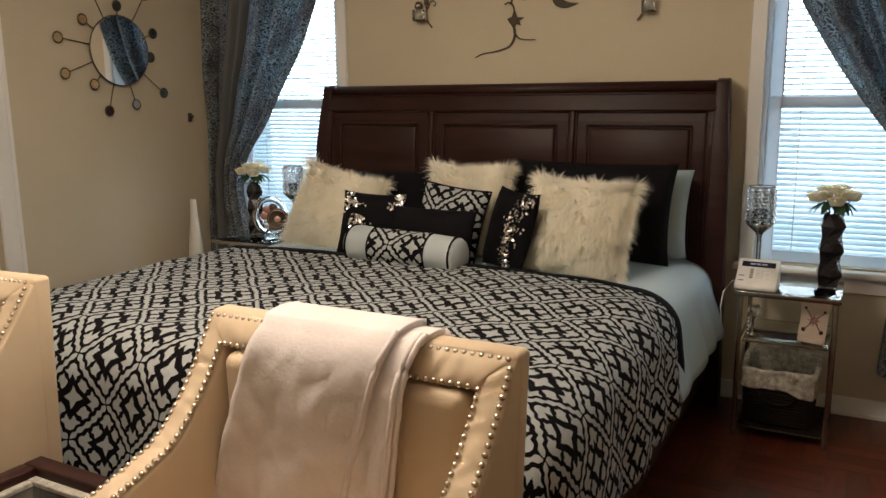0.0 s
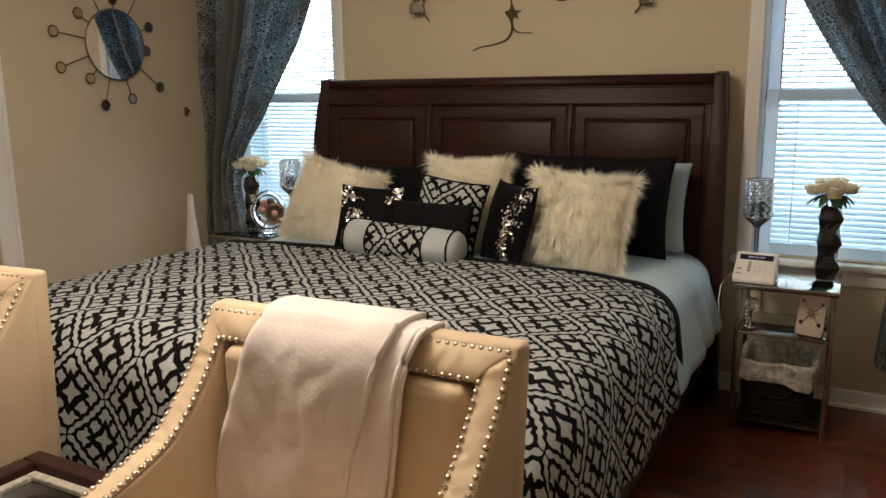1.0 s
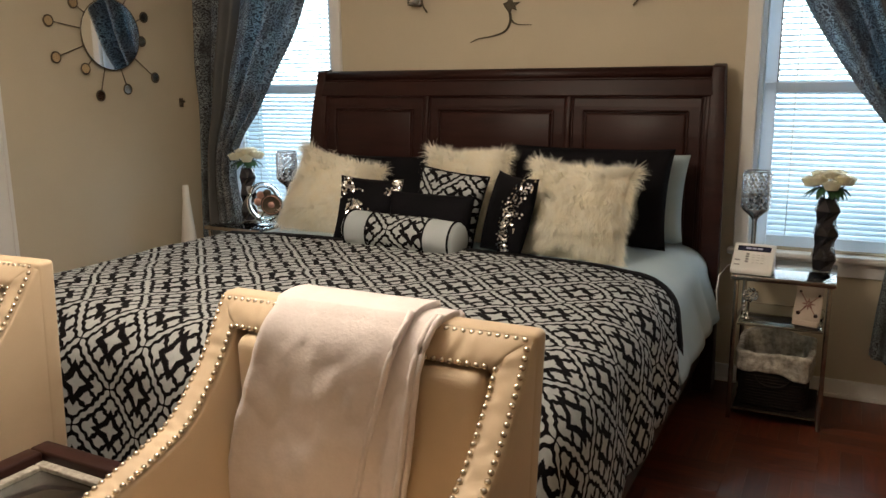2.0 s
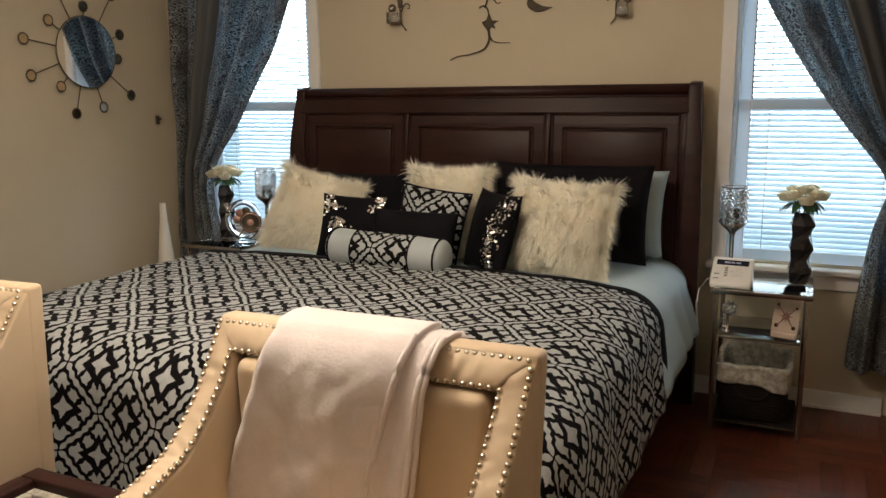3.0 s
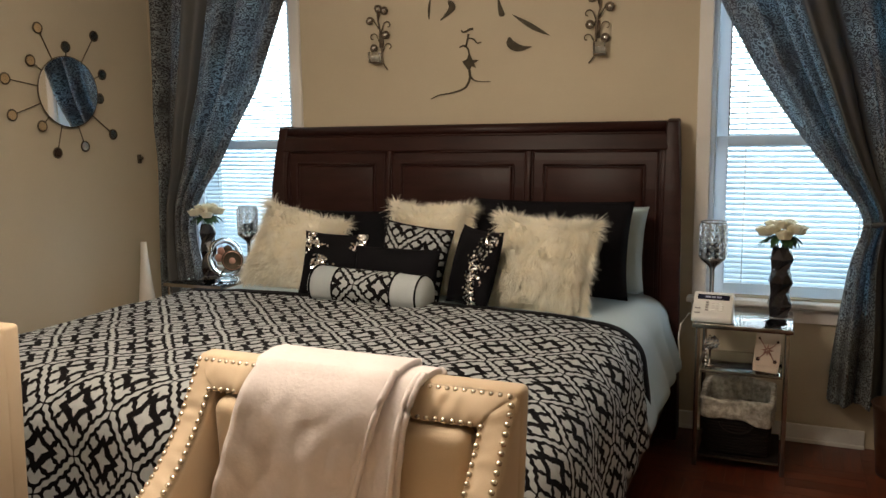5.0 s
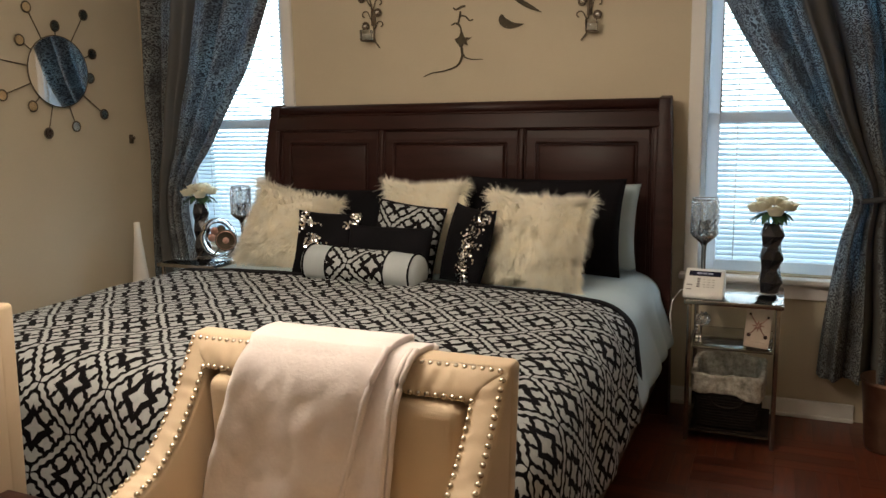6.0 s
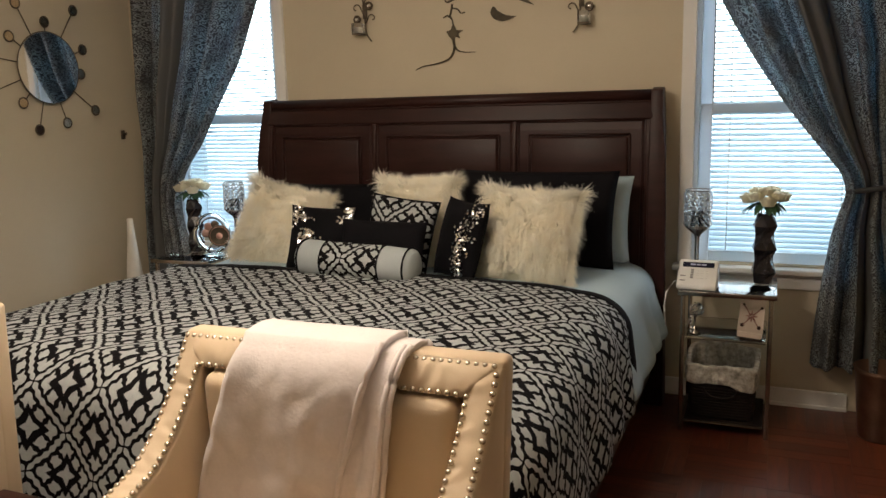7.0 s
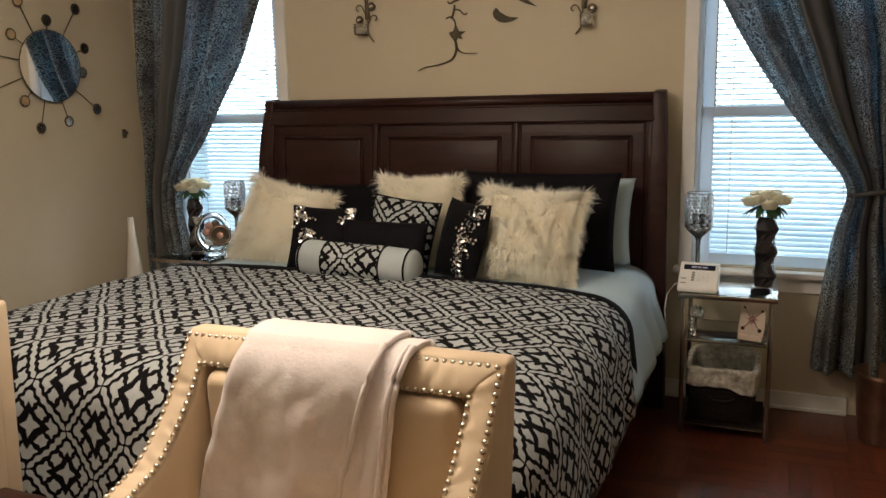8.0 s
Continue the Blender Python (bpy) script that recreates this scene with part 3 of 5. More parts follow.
def bedcloth(y_head, y_foot, ztop, half, r, drop_side, drop_foot, nu, nv, lift=0.0, wave=1.0, soft=0.012, flare=0.02):
    """Cloth laid over the bed, hanging at both sides and, with drop_foot, at the foot."""
    side = half + r * math.pi / 2 + drop_side - r
    length = (y_head - y_foot) + (r * math.pi / 2 + drop_foot - r if drop_foot else 0)

    def fn(u, v):
        p = (2 * u - 1) * side
        q = v * length
        x, dz = drape(p, half, r, flare)
        fl = y_head - y_foot
        if drop_foot:
            yy, dy = drape(q, fl, r, 0.05)
        else:
            yy, dy = q, 0.0
        d = (dz ** 3 + dy ** 3) ** (1 / 3)
        top = max(0.0, 1 - d / 0.12)
        n1 = noise.noise((p * 2.3, q * 2.3, 1.7 + lift)) * soft + noise.noise((p * 6, q * 6, 4.1)) * soft * 0.55
        fold = 0.024 * wave * math.sin(q * 11 + 2 * math.sin(q * 3.1)) * min(1, dz / 0.25)
        fold2 = 0.022 * wave * math.sin(p * 12 + 1.2) * min(1, dy / 0.25)
        x += math.copysign(fold + n1 * 0.6 * (1 - top), p) if dz > 0 else 0
        sag = -0.035 * min(1, max(0, (abs(p) - half + 0.25) / 0.25)) if abs(p) > half - 0.25 and dz == 0 else 0
        if dz > 0:
            sag = -0.035 * top
        return (x, y_head - yy - fold2, ztop + lift + n1 - d + sag * 0.4)

    return fn, side, length, (lambda u, v: ((2 * u - 1) * side, v * length))


fn, side, length, uvf = bedcloth(-0.945, -2.04, 0.735, 0.90, 0.15, 0.40, 0.44, 130, 110)
comforter = thing("comforter", pose(0, 0, 0), "black and pale grey lattice patterned comforter spread over the bed", "comforter")
cf = part("quilt", sheet(130, 100, fn, uvf), M_TRELLIS, comforter)
sol = cf.modifiers.new("thick", "SOLIDIFY")
sol.thickness, sol.offset = 0.018, -1
ecount = 0.045 / length
bd = part("border", sheet(130, 3, lambda u, v: tuple(Vector(fn(u, -ecount + v * (ecount + 0.004))) + Vector((0, 0, 0.004)))), M_BLACK, comforter, "plain black edging band")
sol = bd.modifiers.new("thick", "SOLIDIFY")
sol.thickness, sol.offset = 0.016, -1
fn2, side2, len2, uvf2 = bedcloth(-0.10, -1.03, 0.70, 0.90, 0.14, 0.32, 0, 90, 60, wave=0.5, flare=0.10)
sh = tagged(part("bed_sheet", sheet(100, 50, fn2, uvf2), M_SHEET), "pale blue sheet hanging over the mattress side", "sheet")
sol = sh.modifiers.new("thick", "SOLIDIFY")
sol.thickness, sol.offset = 0.006, -1


# ---- pillows ----
def pillow_mesh(w, h, t, pinch=0.06, n=26, seed=0, power=2.4):
    """A stuffed cushion, standing, its front towards -y, resting on z = 0."""
    off = seed * 3.7

    def shape(sign):
        def fn(u, v):
            a, b = 2 * u - 1, 2 * v - 1
            ex, ez = 1 - pinch * (1 - abs(b) ** 2.2) , 1 - pinch * (1 - abs(a) ** 2.2)
            bulge = max(0, (1 - abs(a) ** power)) ** 0.55 * max(0, (1 - abs(b) ** power)) ** 0.55
            wr = noise.noise((a * 2.2 + off, b * 2.2, off + sign)) * 0.05 * bulge + noise.noise((a * 5, b * 5 + off, sign)) * 0.02 * bulge
            return (a * w / 2 * ex, -sign * (t / 2) * (bulge + wr), h / 2 + b * h / 2 * ez)
        return fn

    uvf = lambda u, v: (u * w, v * h)
    bm = sheet(n, n, shape(1), uvf)
    bm = merge(bm, sheet(n, n, shape(-1), uvf))
    bmesh.ops.remove_doubles(bm, verts=bm.verts[:], dist=0.0008)
    bmesh.ops.recalc_face_normals(bm, faces=bm.faces[:])
    return bm, shape


def piping(parent, w, h, pinch, mat, r=0.005):
    pts = []
    for k in range(80):
        s = (k / 20) % 4
        side_i, f = int(s), s - int(s)
        a, b = ((-1 + 2 * f, -1), (1, -1 + 2 * f), (1 - 2 * f, 1), (-1, 1 - 2 * f))[side_i]
        pts.append((a * w / 2 * (1 - pinch * (1 - abs(b) ** 2.2)), 0, h / 2 + b * h / 2 * (1 - pinch * (1 - abs(a) ** 2.2))))
    pts.append(pts[0])
    part("piping", tube(pts, r, 6), mat, parent)


def make_pillow(name, m, w, h, t, mat, label, pinch=0.06, seed=0, edge=None):
    p = thing(name, m, label, "pillow", "pillows on the bed")
    bm, shape = pillow_mesh(w, h, t, pinch, seed=seed)
    part("cover", bm, mat, p)
    if edge:
        piping(p, w, h, pinch, edge)
    return p, shape


def add_fur(p, shape, w, h, count, seed):
    """Long soft tufts, clumped, hanging from the cover."""
    rnd = random.Random(seed)
    bm = bmesh.new()
    clumps = [(rnd.uniform(0.0, 1.0), rnd.uniform(0.0, 1.0)) for _ in range(320)]
    soft_normals = []
    lean = [Vector((rnd.gauss(0, 0.55), rnd.gauss(0, 0.25), rnd.gauss(0, 0.45))) for _ in clumps]
    for c in range(count):
        cu, cv = clumps[c % len(clumps)]
        tuft = lean[c % len(clumps)]
        u, v = min(max(cu + rnd.gauss(0, 0.035), 0.0), 1.0), min(max(cv + rnd.gauss(0, 0.035), 0.0), 1.0)
        if rnd.random() < 0.30:
            e = rnd.random()
            u, v = rnd.choice(((e, 0.0), (e, 1.0), (0.0, e), (1.0, e)))
        sign = 1 if rnd.random() < 0.85 else -1
        base = Vector(shape(sign)(u, v))
        a, b = 2 * u - 1, 2 * v - 1
        swirl = noise.noise((a * 1.6 + seed, b * 1.6, 0.3)) * 2.5
        outw = Vector((a * abs(a) ** 3 * 1.1, -sign * (0.55 - 0.4 * max(abs(a), abs(b)) ** 4), b * abs(b) ** 3 * 0.8))
        d = outw + Vector((math.sin(swirl) * 0.7, 0, -0.25 - 0.45 * math.cos(swirl) + (0.6 if b > 0.85 else 0))) + Vector((rnd.gauss(0, 0.22), rnd.gauss(0, 0.12), rnd.gauss(0, 0.22))) + tuft * 0.8
        d.normalize()
        tip_pull = Vector(((cu - u) * w, 0, (cv - v) * h)) * 0.65 if abs(cu - u) + abs(cv - v) < 0.15 else Vector()
        ln = rnd.uniform(0.024, 0.054) * (1.0 + 0.6 * (min(abs(a), abs(b)) ** 6) + (0.05 + 0.7 * max(0.0, noise.noise((a * 7 + seed, b * 7, 4.0)))) * (max(abs(a), abs(b)) > 0.97))
        face = Vector((a * 0.5, -sign, b * 0.4 + 0.75)) + Vector((rnd.gauss(0, 0.2), 0, rnd.gauss(0, 0.2))) + tuft * 0.8
        sidev = d.cross(face).normalized() * rnd.uniform(0.0007, 0.0017)
        mid = base + d * ln * 0.55
        tip = base + d * ln + Vector((0, 0, -0.010)) + tip_pull
        lie = Vector((a * 0.7 + rnd.gauss(0, 0.22), -sign * 0.9, b * 0.5 + 0.45 + rnd.gauss(0, 0.18))) + tuft * 0.45
        soft_normals += [lie.normalized()] * 5
        if (2 * sidev).cross(mid - base).dot(lie) < 0:
            sidev = -sidev
        v0, v1 = bm.verts.new(base - sidev), bm.verts.new(base + sidev)
        v2, v3 = bm.verts.new(mid + sidev * 0.8), bm.verts.new(mid - sidev * 0.8)
        v4 = bm.verts.new(tip)
        bm.faces.new((v0, v1, v2, v3))
        bm.faces.new((v3, v2, v4))
    o = part("fur", bm, M_FUR, p, "long shaggy ivory pile")
    o.data.normals_split_custom_set_from_vertices(soft_normals)
    o["kind"] = "stuff"


MZ = 0.705
for m, w, h, seed in ((pose(-0.655, -0.60, MZ + 0.01, -20, 13, 4), 0.40, 0.345, 1), (pose(0.030, -0.50, MZ + 0.005, -14, 0, 0), 0.355, 0.375, 2), (pose(0.590, -0.66, MZ + 0.005, -20, 2, -3), 0.395, 0.355, 3)):
    p, shp = make_pillow("fur_pillow", m, w, h, 0.20, M_FURBASE, "shaggy ivory faux fur square pillow propped up", 0.08, seed)
    add_fur(p, shp, w, h, 17000, seed)
make_pillow("sleeping_pillow", pose(0.585, -0.22, MZ, -12, 0, -2), 0.74, 0.385, 0.16, M_SHEET, "pale blue bed pillow standing against the headboard", 0.05, 4)
make_pillow("sleeping_pillow", pose(-0.56, -0.22, MZ, -12, 0, 2), 0.70, 0.33, 0.16, M_SHEET, "pale blue bed pillow standing against the headboard", 0.05, 5)
make_pillow("sham_pillow", pose(0.545, -0.38, MZ, -15, 0, -2), 0.74, 0.425, 0.15, M_BLACK, "large plain black sham pillow", 0.05, 6)
make_pillow("sham_pillow", pose(-0.50, -0.40, MZ, -17, 0, 2), 0.66, 0.36, 0.15, M_BLACK, "large plain black sham pillow behind fur pillows", 0.05, 7)
make_pillow("square_pillow", pose(0.020, -0.70, MZ, -20, 7, 2), 0.31, 0.335, 0.13, M_TRELLIS_S, "square black and grey lattice pillow with black piping", 0.05, 8, M_BLACK)
seqL, shL = make_pillow("sequin_pillow", pose(-0.310, -0.76, MZ, -18, 2, 6), 0.31, 0.295, 0.12, M_BLACK, "black pillow scattered with silver sequins", 0.07, 9)
seqR, shR = make_pillow("sequin_pillow", pose(0.315, -0.735, MZ, -16, 2, -34), 0.28, 0.335, 0.12, M_BLACK, "black pillow with a stripe of silver sequins", 0.07, 10)
make_pillow("lumbar_pillow", pose(0.015, -0.80, MZ, -16, 1, 2), 0.39, 0.245, 0.11, M_BLACK, "plain black oblong lumbar pillow", 0.04, 11)


def sequins(p, shape, spots, seed):
    rnd = random.Random(seed)
    bm = bmesh.new()
    for u0, v0, su, sv, n in spots:
        for _ in range(n):
            u, v = min(max(rnd.gauss(u0, su), 0.02), 0.98), min(max(rnd.gauss(v0, sv), 0.02), 0.98)
            c = Vector(shape(1)(u, v)) + Vector((0, -0.003, 0))
            nrm = Vector((rnd.gauss(0, 0.45), -1, rnd.gauss(0.1, 0.45))).normalized()
            a = nrm.orthogonal().normalized() * 0.0052
            b2 = nrm.cross(a)
            ring = [bm.verts.new(c + a * math.cos(k * math.pi / 3) + b2 * math.sin(k * math.pi / 3)) for k in range(6)]
            bm.faces.new(ring)
    o = part("sequin_patch", bm, M_SILVER, p, "silver sequin patches", smooth=False)
    o["kind"] = "stuff"


sequins(seqL, shL, ((0.14, 0.84, 0.05, 0.06, 60), (0.30, 0.80, 0.06, 0.03, 25), (0.38, 0.52, 0.06, 0.06, 120), (0.33, 0.34, 0.04, 0.06, 90), (0.97, 0.94, 0.05, 0.10, 190), (0.88, 0.78, 0.04, 0.03, 25)), 5)
sequins(seqR, shR, ((0.86, 0.84, 0.07, 0.07, 70), (0.80, 0.55, 0.08, 0.12, 170), (0.74, 0.22, 0.06, 0.12, 230)), 6)

bol = thing("bolster", pose(-0.012, -0.93, MZ + 0.092, 0, 1.5, -3), "grey blue bolster with a black lattice middle band", "pillow", "pillows on the bed")


def cyl_cloth(x0, x1, r, ends=False, wob=0.0):
    def fn(u, v):
        x = x0 + (x1 - x0) * u
        rr = r * (1 + wob * noise.noise((x * 9, math.cos(v * 6.283) * 1.5, math.sin(v * 6.283) * 1.5)))
        return (x, rr * math.cos(v * 2 * math.pi), rr * math.sin(v * 2 * math.pi))
    return sheet(16, 40, fn, lambda u, v: ((x1 - x0) * u, v * 2 * math.pi * r))


part("middle_band", cyl_cloth(-0.136, 0.128, 0.0765, wob=0.04), M_TRELLIS_S, bol, "black lattice on pale cloth")
for a, b, s in ((-0.245, -0.136, -1), (0.128, 0.240, 1)):
    e = cyl_cloth(a, b, 0.0755, wob=0.05)
    xe = a if s < 0 else b
    merge(e, sheet(10, 40, lambda u, v: (xe + s * (0.032 * math.sqrt(max(0, 1 - u * u))), 0.0755 * u * math.cos(6.28319 * v), 0.0755 * u * math.sin(6.28319 * v))))
    bmesh.ops.recalc_face_normals(e, faces=e.faces[:])
    part("end", e, M_BOLSTER, bol)
for x in (-0.245, -0.136, 0.128, 0.240):
    part("piping", tube([(x, 0.078 * math.cos(k * math.pi / 16), 0.078 * math.sin(k * math.pi / 16)) for k in range(33)], 0.004, 6), M_BLACK, bol)


# ---- armchairs ----
ARM = [(0.0, 0.950), (0.018, 0.924), (0.04, 0.893), (0.065, 0.858), (0.09, 0.828), (0.12, 0.795), (0.16, 0.759), (0.20, 0.733), (0.28, 0.708), (0.41, 0.677), (0.58, 0.640)]


def make_chair():
    """A swooping armchair; local x across, front towards -y, y = 0 at the face of its back frame."""
    c = thing("armchair", pose(0, 0, 0), "cream upholstered armchair with nickel nailhead trim", "chair", "armchairs at the foot of the bed")
    W, T = 0.355, 0.066
    outline = [(-d, z) for d, z in ARM] + [(-0.60, 0.61), (-0.60, 0.16), (0.050, 0.16), (0.046, 0.93), (0.040, 0.95)]
    for sx in (-1, 1):
        part("arm", prism(outline, min(sx * W, sx * (W - T)), max(sx * W, sx * (W - T)), 0.012, seg=3), M_CREAM, c)
        # padded facing on the arm's sloping edge
        tab = ARM
        arm_len = [0.0]
        for (d0, z0), (d1, z1) in zip(ARM, ARM[1:]):
            arm_len.append(arm_len[-1] + math.hypot(d1 - d0, z1 - z0))

        def fn(u, v, sx=sx):
            s0 = max(0.0, T * u - 0.012)
            sl = s0 + (arm_len[-1] - s0) * v
            i = max(k for k in range(len(tab) - 1) if arm_len[k] <= sl)
            f = (sl - arm_len[i]) / (arm_len[i + 1] - arm_len[i])
            d = tab[i][0] + (tab[i + 1][0] - tab[i][0]) * f
            z = tab[i][1] + (tab[i + 1][1] - tab[i][1]) * f
            td, tz = tab[i + 1][0] - tab[i][0], tab[i + 1][1] - tab[i][1]
            ln = math.hypot(td, tz)
            nd, nz = -tz / ln, td / ln
            ruck = 0.0030 * noise.noise((u * 1.2, sl * 28, 3 + sx)) + 0.0042 * noise.noise((u * 1.4, sl * 62, 1 + sx))
            h = 0.003 + 0.0045 * max(0, 1 - (2 * u - 1) ** 2) ** 0.7 + ruck * (1 - (2 * u - 1) ** 4)
            return (sx * (W - T * (0.06 + 0.88 * u)), -(d + nd * h), z + nz * h)

        part("arm_facing", sheet(10, 120, fn), M_CREAM, c)
    # back
    bk = box(-W - 0.002, W + 0.002, 0.001, 0.055, 0.30, 0.962, 0.013, 3)
    prism([(0.0015, 0.958), (-0.030, 0.899), (0.0015, 0.899)], -W + T, W - T, bm=bk)
    part("back_frame", bk, M_CREAM, c)

    def top(u, v):
        x = (2 * u - 1) * (W - T + 0.007 + (T - 0.009) * v)
        ruck = 0.0030 * noise.noise((x * 24, v * 1.5, 8.0)) + 0.0065 * noise.noise((x * 55, v * 1.2, 3.0))
        h = 0.003 + 0.009 * max(0, 1 - (2 * v - 1) ** 2) ** 0.7 + ruck * (1 - (2 * v - 1) ** 4)
        h *= min(1, 0.15 + (1 - abs(2 * u - 1)) / 0.05)
        return (x, -h - 0.034 * (1 - v), 0.900 + v * 0.056)

    part("top_facing", sheet(110, 10, top), M_CREAM, c)
    pb = box(-W + T + 0.008, W - T - 0.008, -0.062, 0.012, 0.42, 0.893, 0.03, 5)
    part("back_cushion", pb, M_CREAM, c)
    part("seat_cushion", box(-W + T + 0.004, W - T - 0.004, -0.62, -0.055, 0.34, 0.47, 0.035, 5), M_CREAM, c)
    part("seat_base", box(-W + T + 0.003, W - T - 0.003, -0.595, 0.0, 0.17, 0.339, 0.01), M_CREAM, c)
    for x in (-0.315, 0.315):
        for y in (-0.55, 0.02):
            part("leg", box(x - 0.022, x + 0.022, y - 0.022, y + 0.022, 0, 0.161, 0.004), M_WOOD, c)
    # nailheads, evenly spaced along both edges of the facing
    nb = lathe([(0.0063, 0), (0.0059, 0.0026), (0.0040, 0.0050), (0.0008, 0.0061)], 10)
    nail = bpy.data.meshes.new("nail")
    nb.to_mesh(nail)
    nb.free()
    for pl in nail.polygons:
        pl.use_smooth = True
    nail.materials.append(M_NAIL)

    def put(p, n):
        o = new("nail", nail)
        o.parent = c
        o.matrix_basis = Matrix.Translation(p) @ Vector(n).to_track_quat("Z", "Y").to_matrix().to_4x4()

    x = -W + 0.012
    while x < W - 0.005:
        put((x, -0.004, 0.951), (0, -1, 0.15))
        x += 0.0170
    x = -W + T + 0.004
    while x < W - T:
        put((x, -0.037, 0.904), (0, -1, 0.3))
        x += 0.0170
    lens = [0]
    for (d0, z0), (d1, z1) in zip(ARM, ARM[1:]):
        lens.append(lens[-1] + math.hypot(d1 - d0, z1 - z0))
    for sx in (-1, 1):
        for inset, start in ((0.011, 0.018), (T - 0.008, 0.062)):
            s = start
            while s < lens[-1] - 0.01:
                d = float(np.interp(s, lens, [a for a, _ in ARM]))
                z = float(np.interp(s, lens, [b for _, b in ARM]))
                d2 = float(np.interp(s + 0.01, lens, [a for a, _ in ARM]))
                z2 = float(np.interp(s + 0.01, lens, [b for _, b in ARM]))
                nrm = Vector((0, (z2 - z), (d2 - d))).normalized()
                put(Vector((sx * (W - inset), -d, z)) + nrm * 0.0048, nrm)
                s += 0.0170
    # the whole frame narrows a little towards the floor
    for ob in c.children:
        if ob.data is nail:
            at = ob.matrix_basis.translation
            ob.matrix_basis.translation = (at.x * (1 - 0.11 * max(0, 0.95 - at.z)), at.y, at.z)
        else:
            for v in ob.data.vertices:
                v.co.x *= 1 - 0.11 * max(0, 0.95 - v.co.z)
    return c


chair = make_chair()
chair.matrix_world = pose(0.736, -2.418, 0, 0, 0, 0)
copy_thing(chair, pose(-0.585, -2.423, 0, 0, 0, 4))

# throw over the chair's back
throw = thing("throw_blanket", pose(0.736, -2.418, 0, 0, 0, 0), "ivory plush throw folded over the armchair back", "blanket")


def throw_layer(xl0, xr0, xl1, xr1, lift, z_bot, seed, back_drop=0.25):
    total = back_drop + 0.11 + (0.965 - z_bot)

    def fn(u, v):
        s = v * total
        if s < back_drop:
            y, z, k = 0.062 + lift, 0.965 - back_drop + s, 0.0
        elif s < back_drop + 0.11:
            f = (s - back_drop) / 0.11
            y, z, k = 0.062 + lift - (0.087 + 2 * lift) * f, 0.964 + lift + 0.006 * math.sin(f * math.pi), 0.0
        else:
            f = s - back_drop - 0.11
            y, z, k = -0.030 - lift - 0.048 * (1 - math.exp(-f / 0.035)), 0.965 - f, f / (0.965 - z_bot)
        xl, xr = xl0 + (xl1 - xl0) * k, xr0 + (xr1 - xr0) * k
        x = xl + (xr - xl) * u
        n = noise.noise((x * 5 + seed, s * 3, seed)) * 0.006 + noise.noise((x * 14, s * 9 + seed, 2)) * 0.006 + noise.noise((x * 34 + 3 * s, s * 26 + seed, 5)) * 0.0026 + abs(noise.noise((x * 13 + 5 * s, s * 11 - 4 * x, seed + 3))) * 0.009 * min(1, k * 8)
        n += 0.006 * math.sin(u * 9 + seed) * min(1, k * 3)
        edge = 0.006 * (1 - min(1, min(u, 1 - u) / 0.04))
        return (x + noise.noise((s * 4, seed, u * 2)) * 0.006, y - n - edge * -1, z + n * (0.4 if k == 0 else 0))
    bm = sheet(70, 150, fn, lambda u, v: (u * 0.4, v))
    return bm, fn


for nm, a in (("under_fold", (0.08, 0.178, 0.0, 0.095, 0.004, 0.40, 7.0)), ("upper_fold", (-0.180, 0.128, -0.360, -0.040, 0.014, 0.36, 2.0))):
    bm, tf = throw_layer(*a)
    o = part(nm, bm, M_THROW, throw)
    sol = o.modifiers.new("thick", "SOLIDIFY")
    sol.thickness, sol.offset = 0.012, 1
    for uu in ((0.985, 0.90) if nm == "under_fold" else (0.985,)):
        hem = tube([Vector(tf(uu, v)) + Vector((0, -0.004, 0.002)) for v in np.linspace(0.36, 1, 40)], 0.0065, 8)
        part("hem", hem, M_THROW, o)

# side table between the chairs
tb = thing("side_table", pose(-0.135, -2.490, 0, 0, 0, -1), "dark framed side table with an inset glass top", "table")
tb.scale.z = 1.1
for x0, x1, y0, y1 in ((0, 0.42, -0.05, 0), (0, 0.42, -0.45, -0.40), (0, 0.05, -0.40, -0.05), (0.37, 0.42, -0.40, -0.05)):
    part("frame", box(x0, x1, y0, y1, 0.44, 0.50, 0.006), M_WOOD, tb)
for x0, x1, y0, y1 in ((0.051, 0.369, -0.075, -0.051), (0.051, 0.369, -0.399, -0.375), (0.051, 0.075, -0.374, -0.076), (0.345, 0.369, -0.374, -0.076)):
    part("inlay", box(x0, x1, y0, y1, 0.455, 0.482, 0.003), M_LINER, tb, "speckled silver inlay strip")
part("glass_top", box(0.076, 0.344, -0.374, -0.076, 0.46, 0.474, 0.002), M_GLASS, tb)
part("shelf", box(0.052, 0.368, -0.398, -0.052, 0.438, 0.452), M_WOOD, tb)
for x in (0.03, 0.39):
    for y in (-0.42, -0.03):
        part("leg", box(x - 0.025, x + 0.025, y - 0.025, y + 0.025, 0, 0.441, 0.004), M_WOOD, tb)


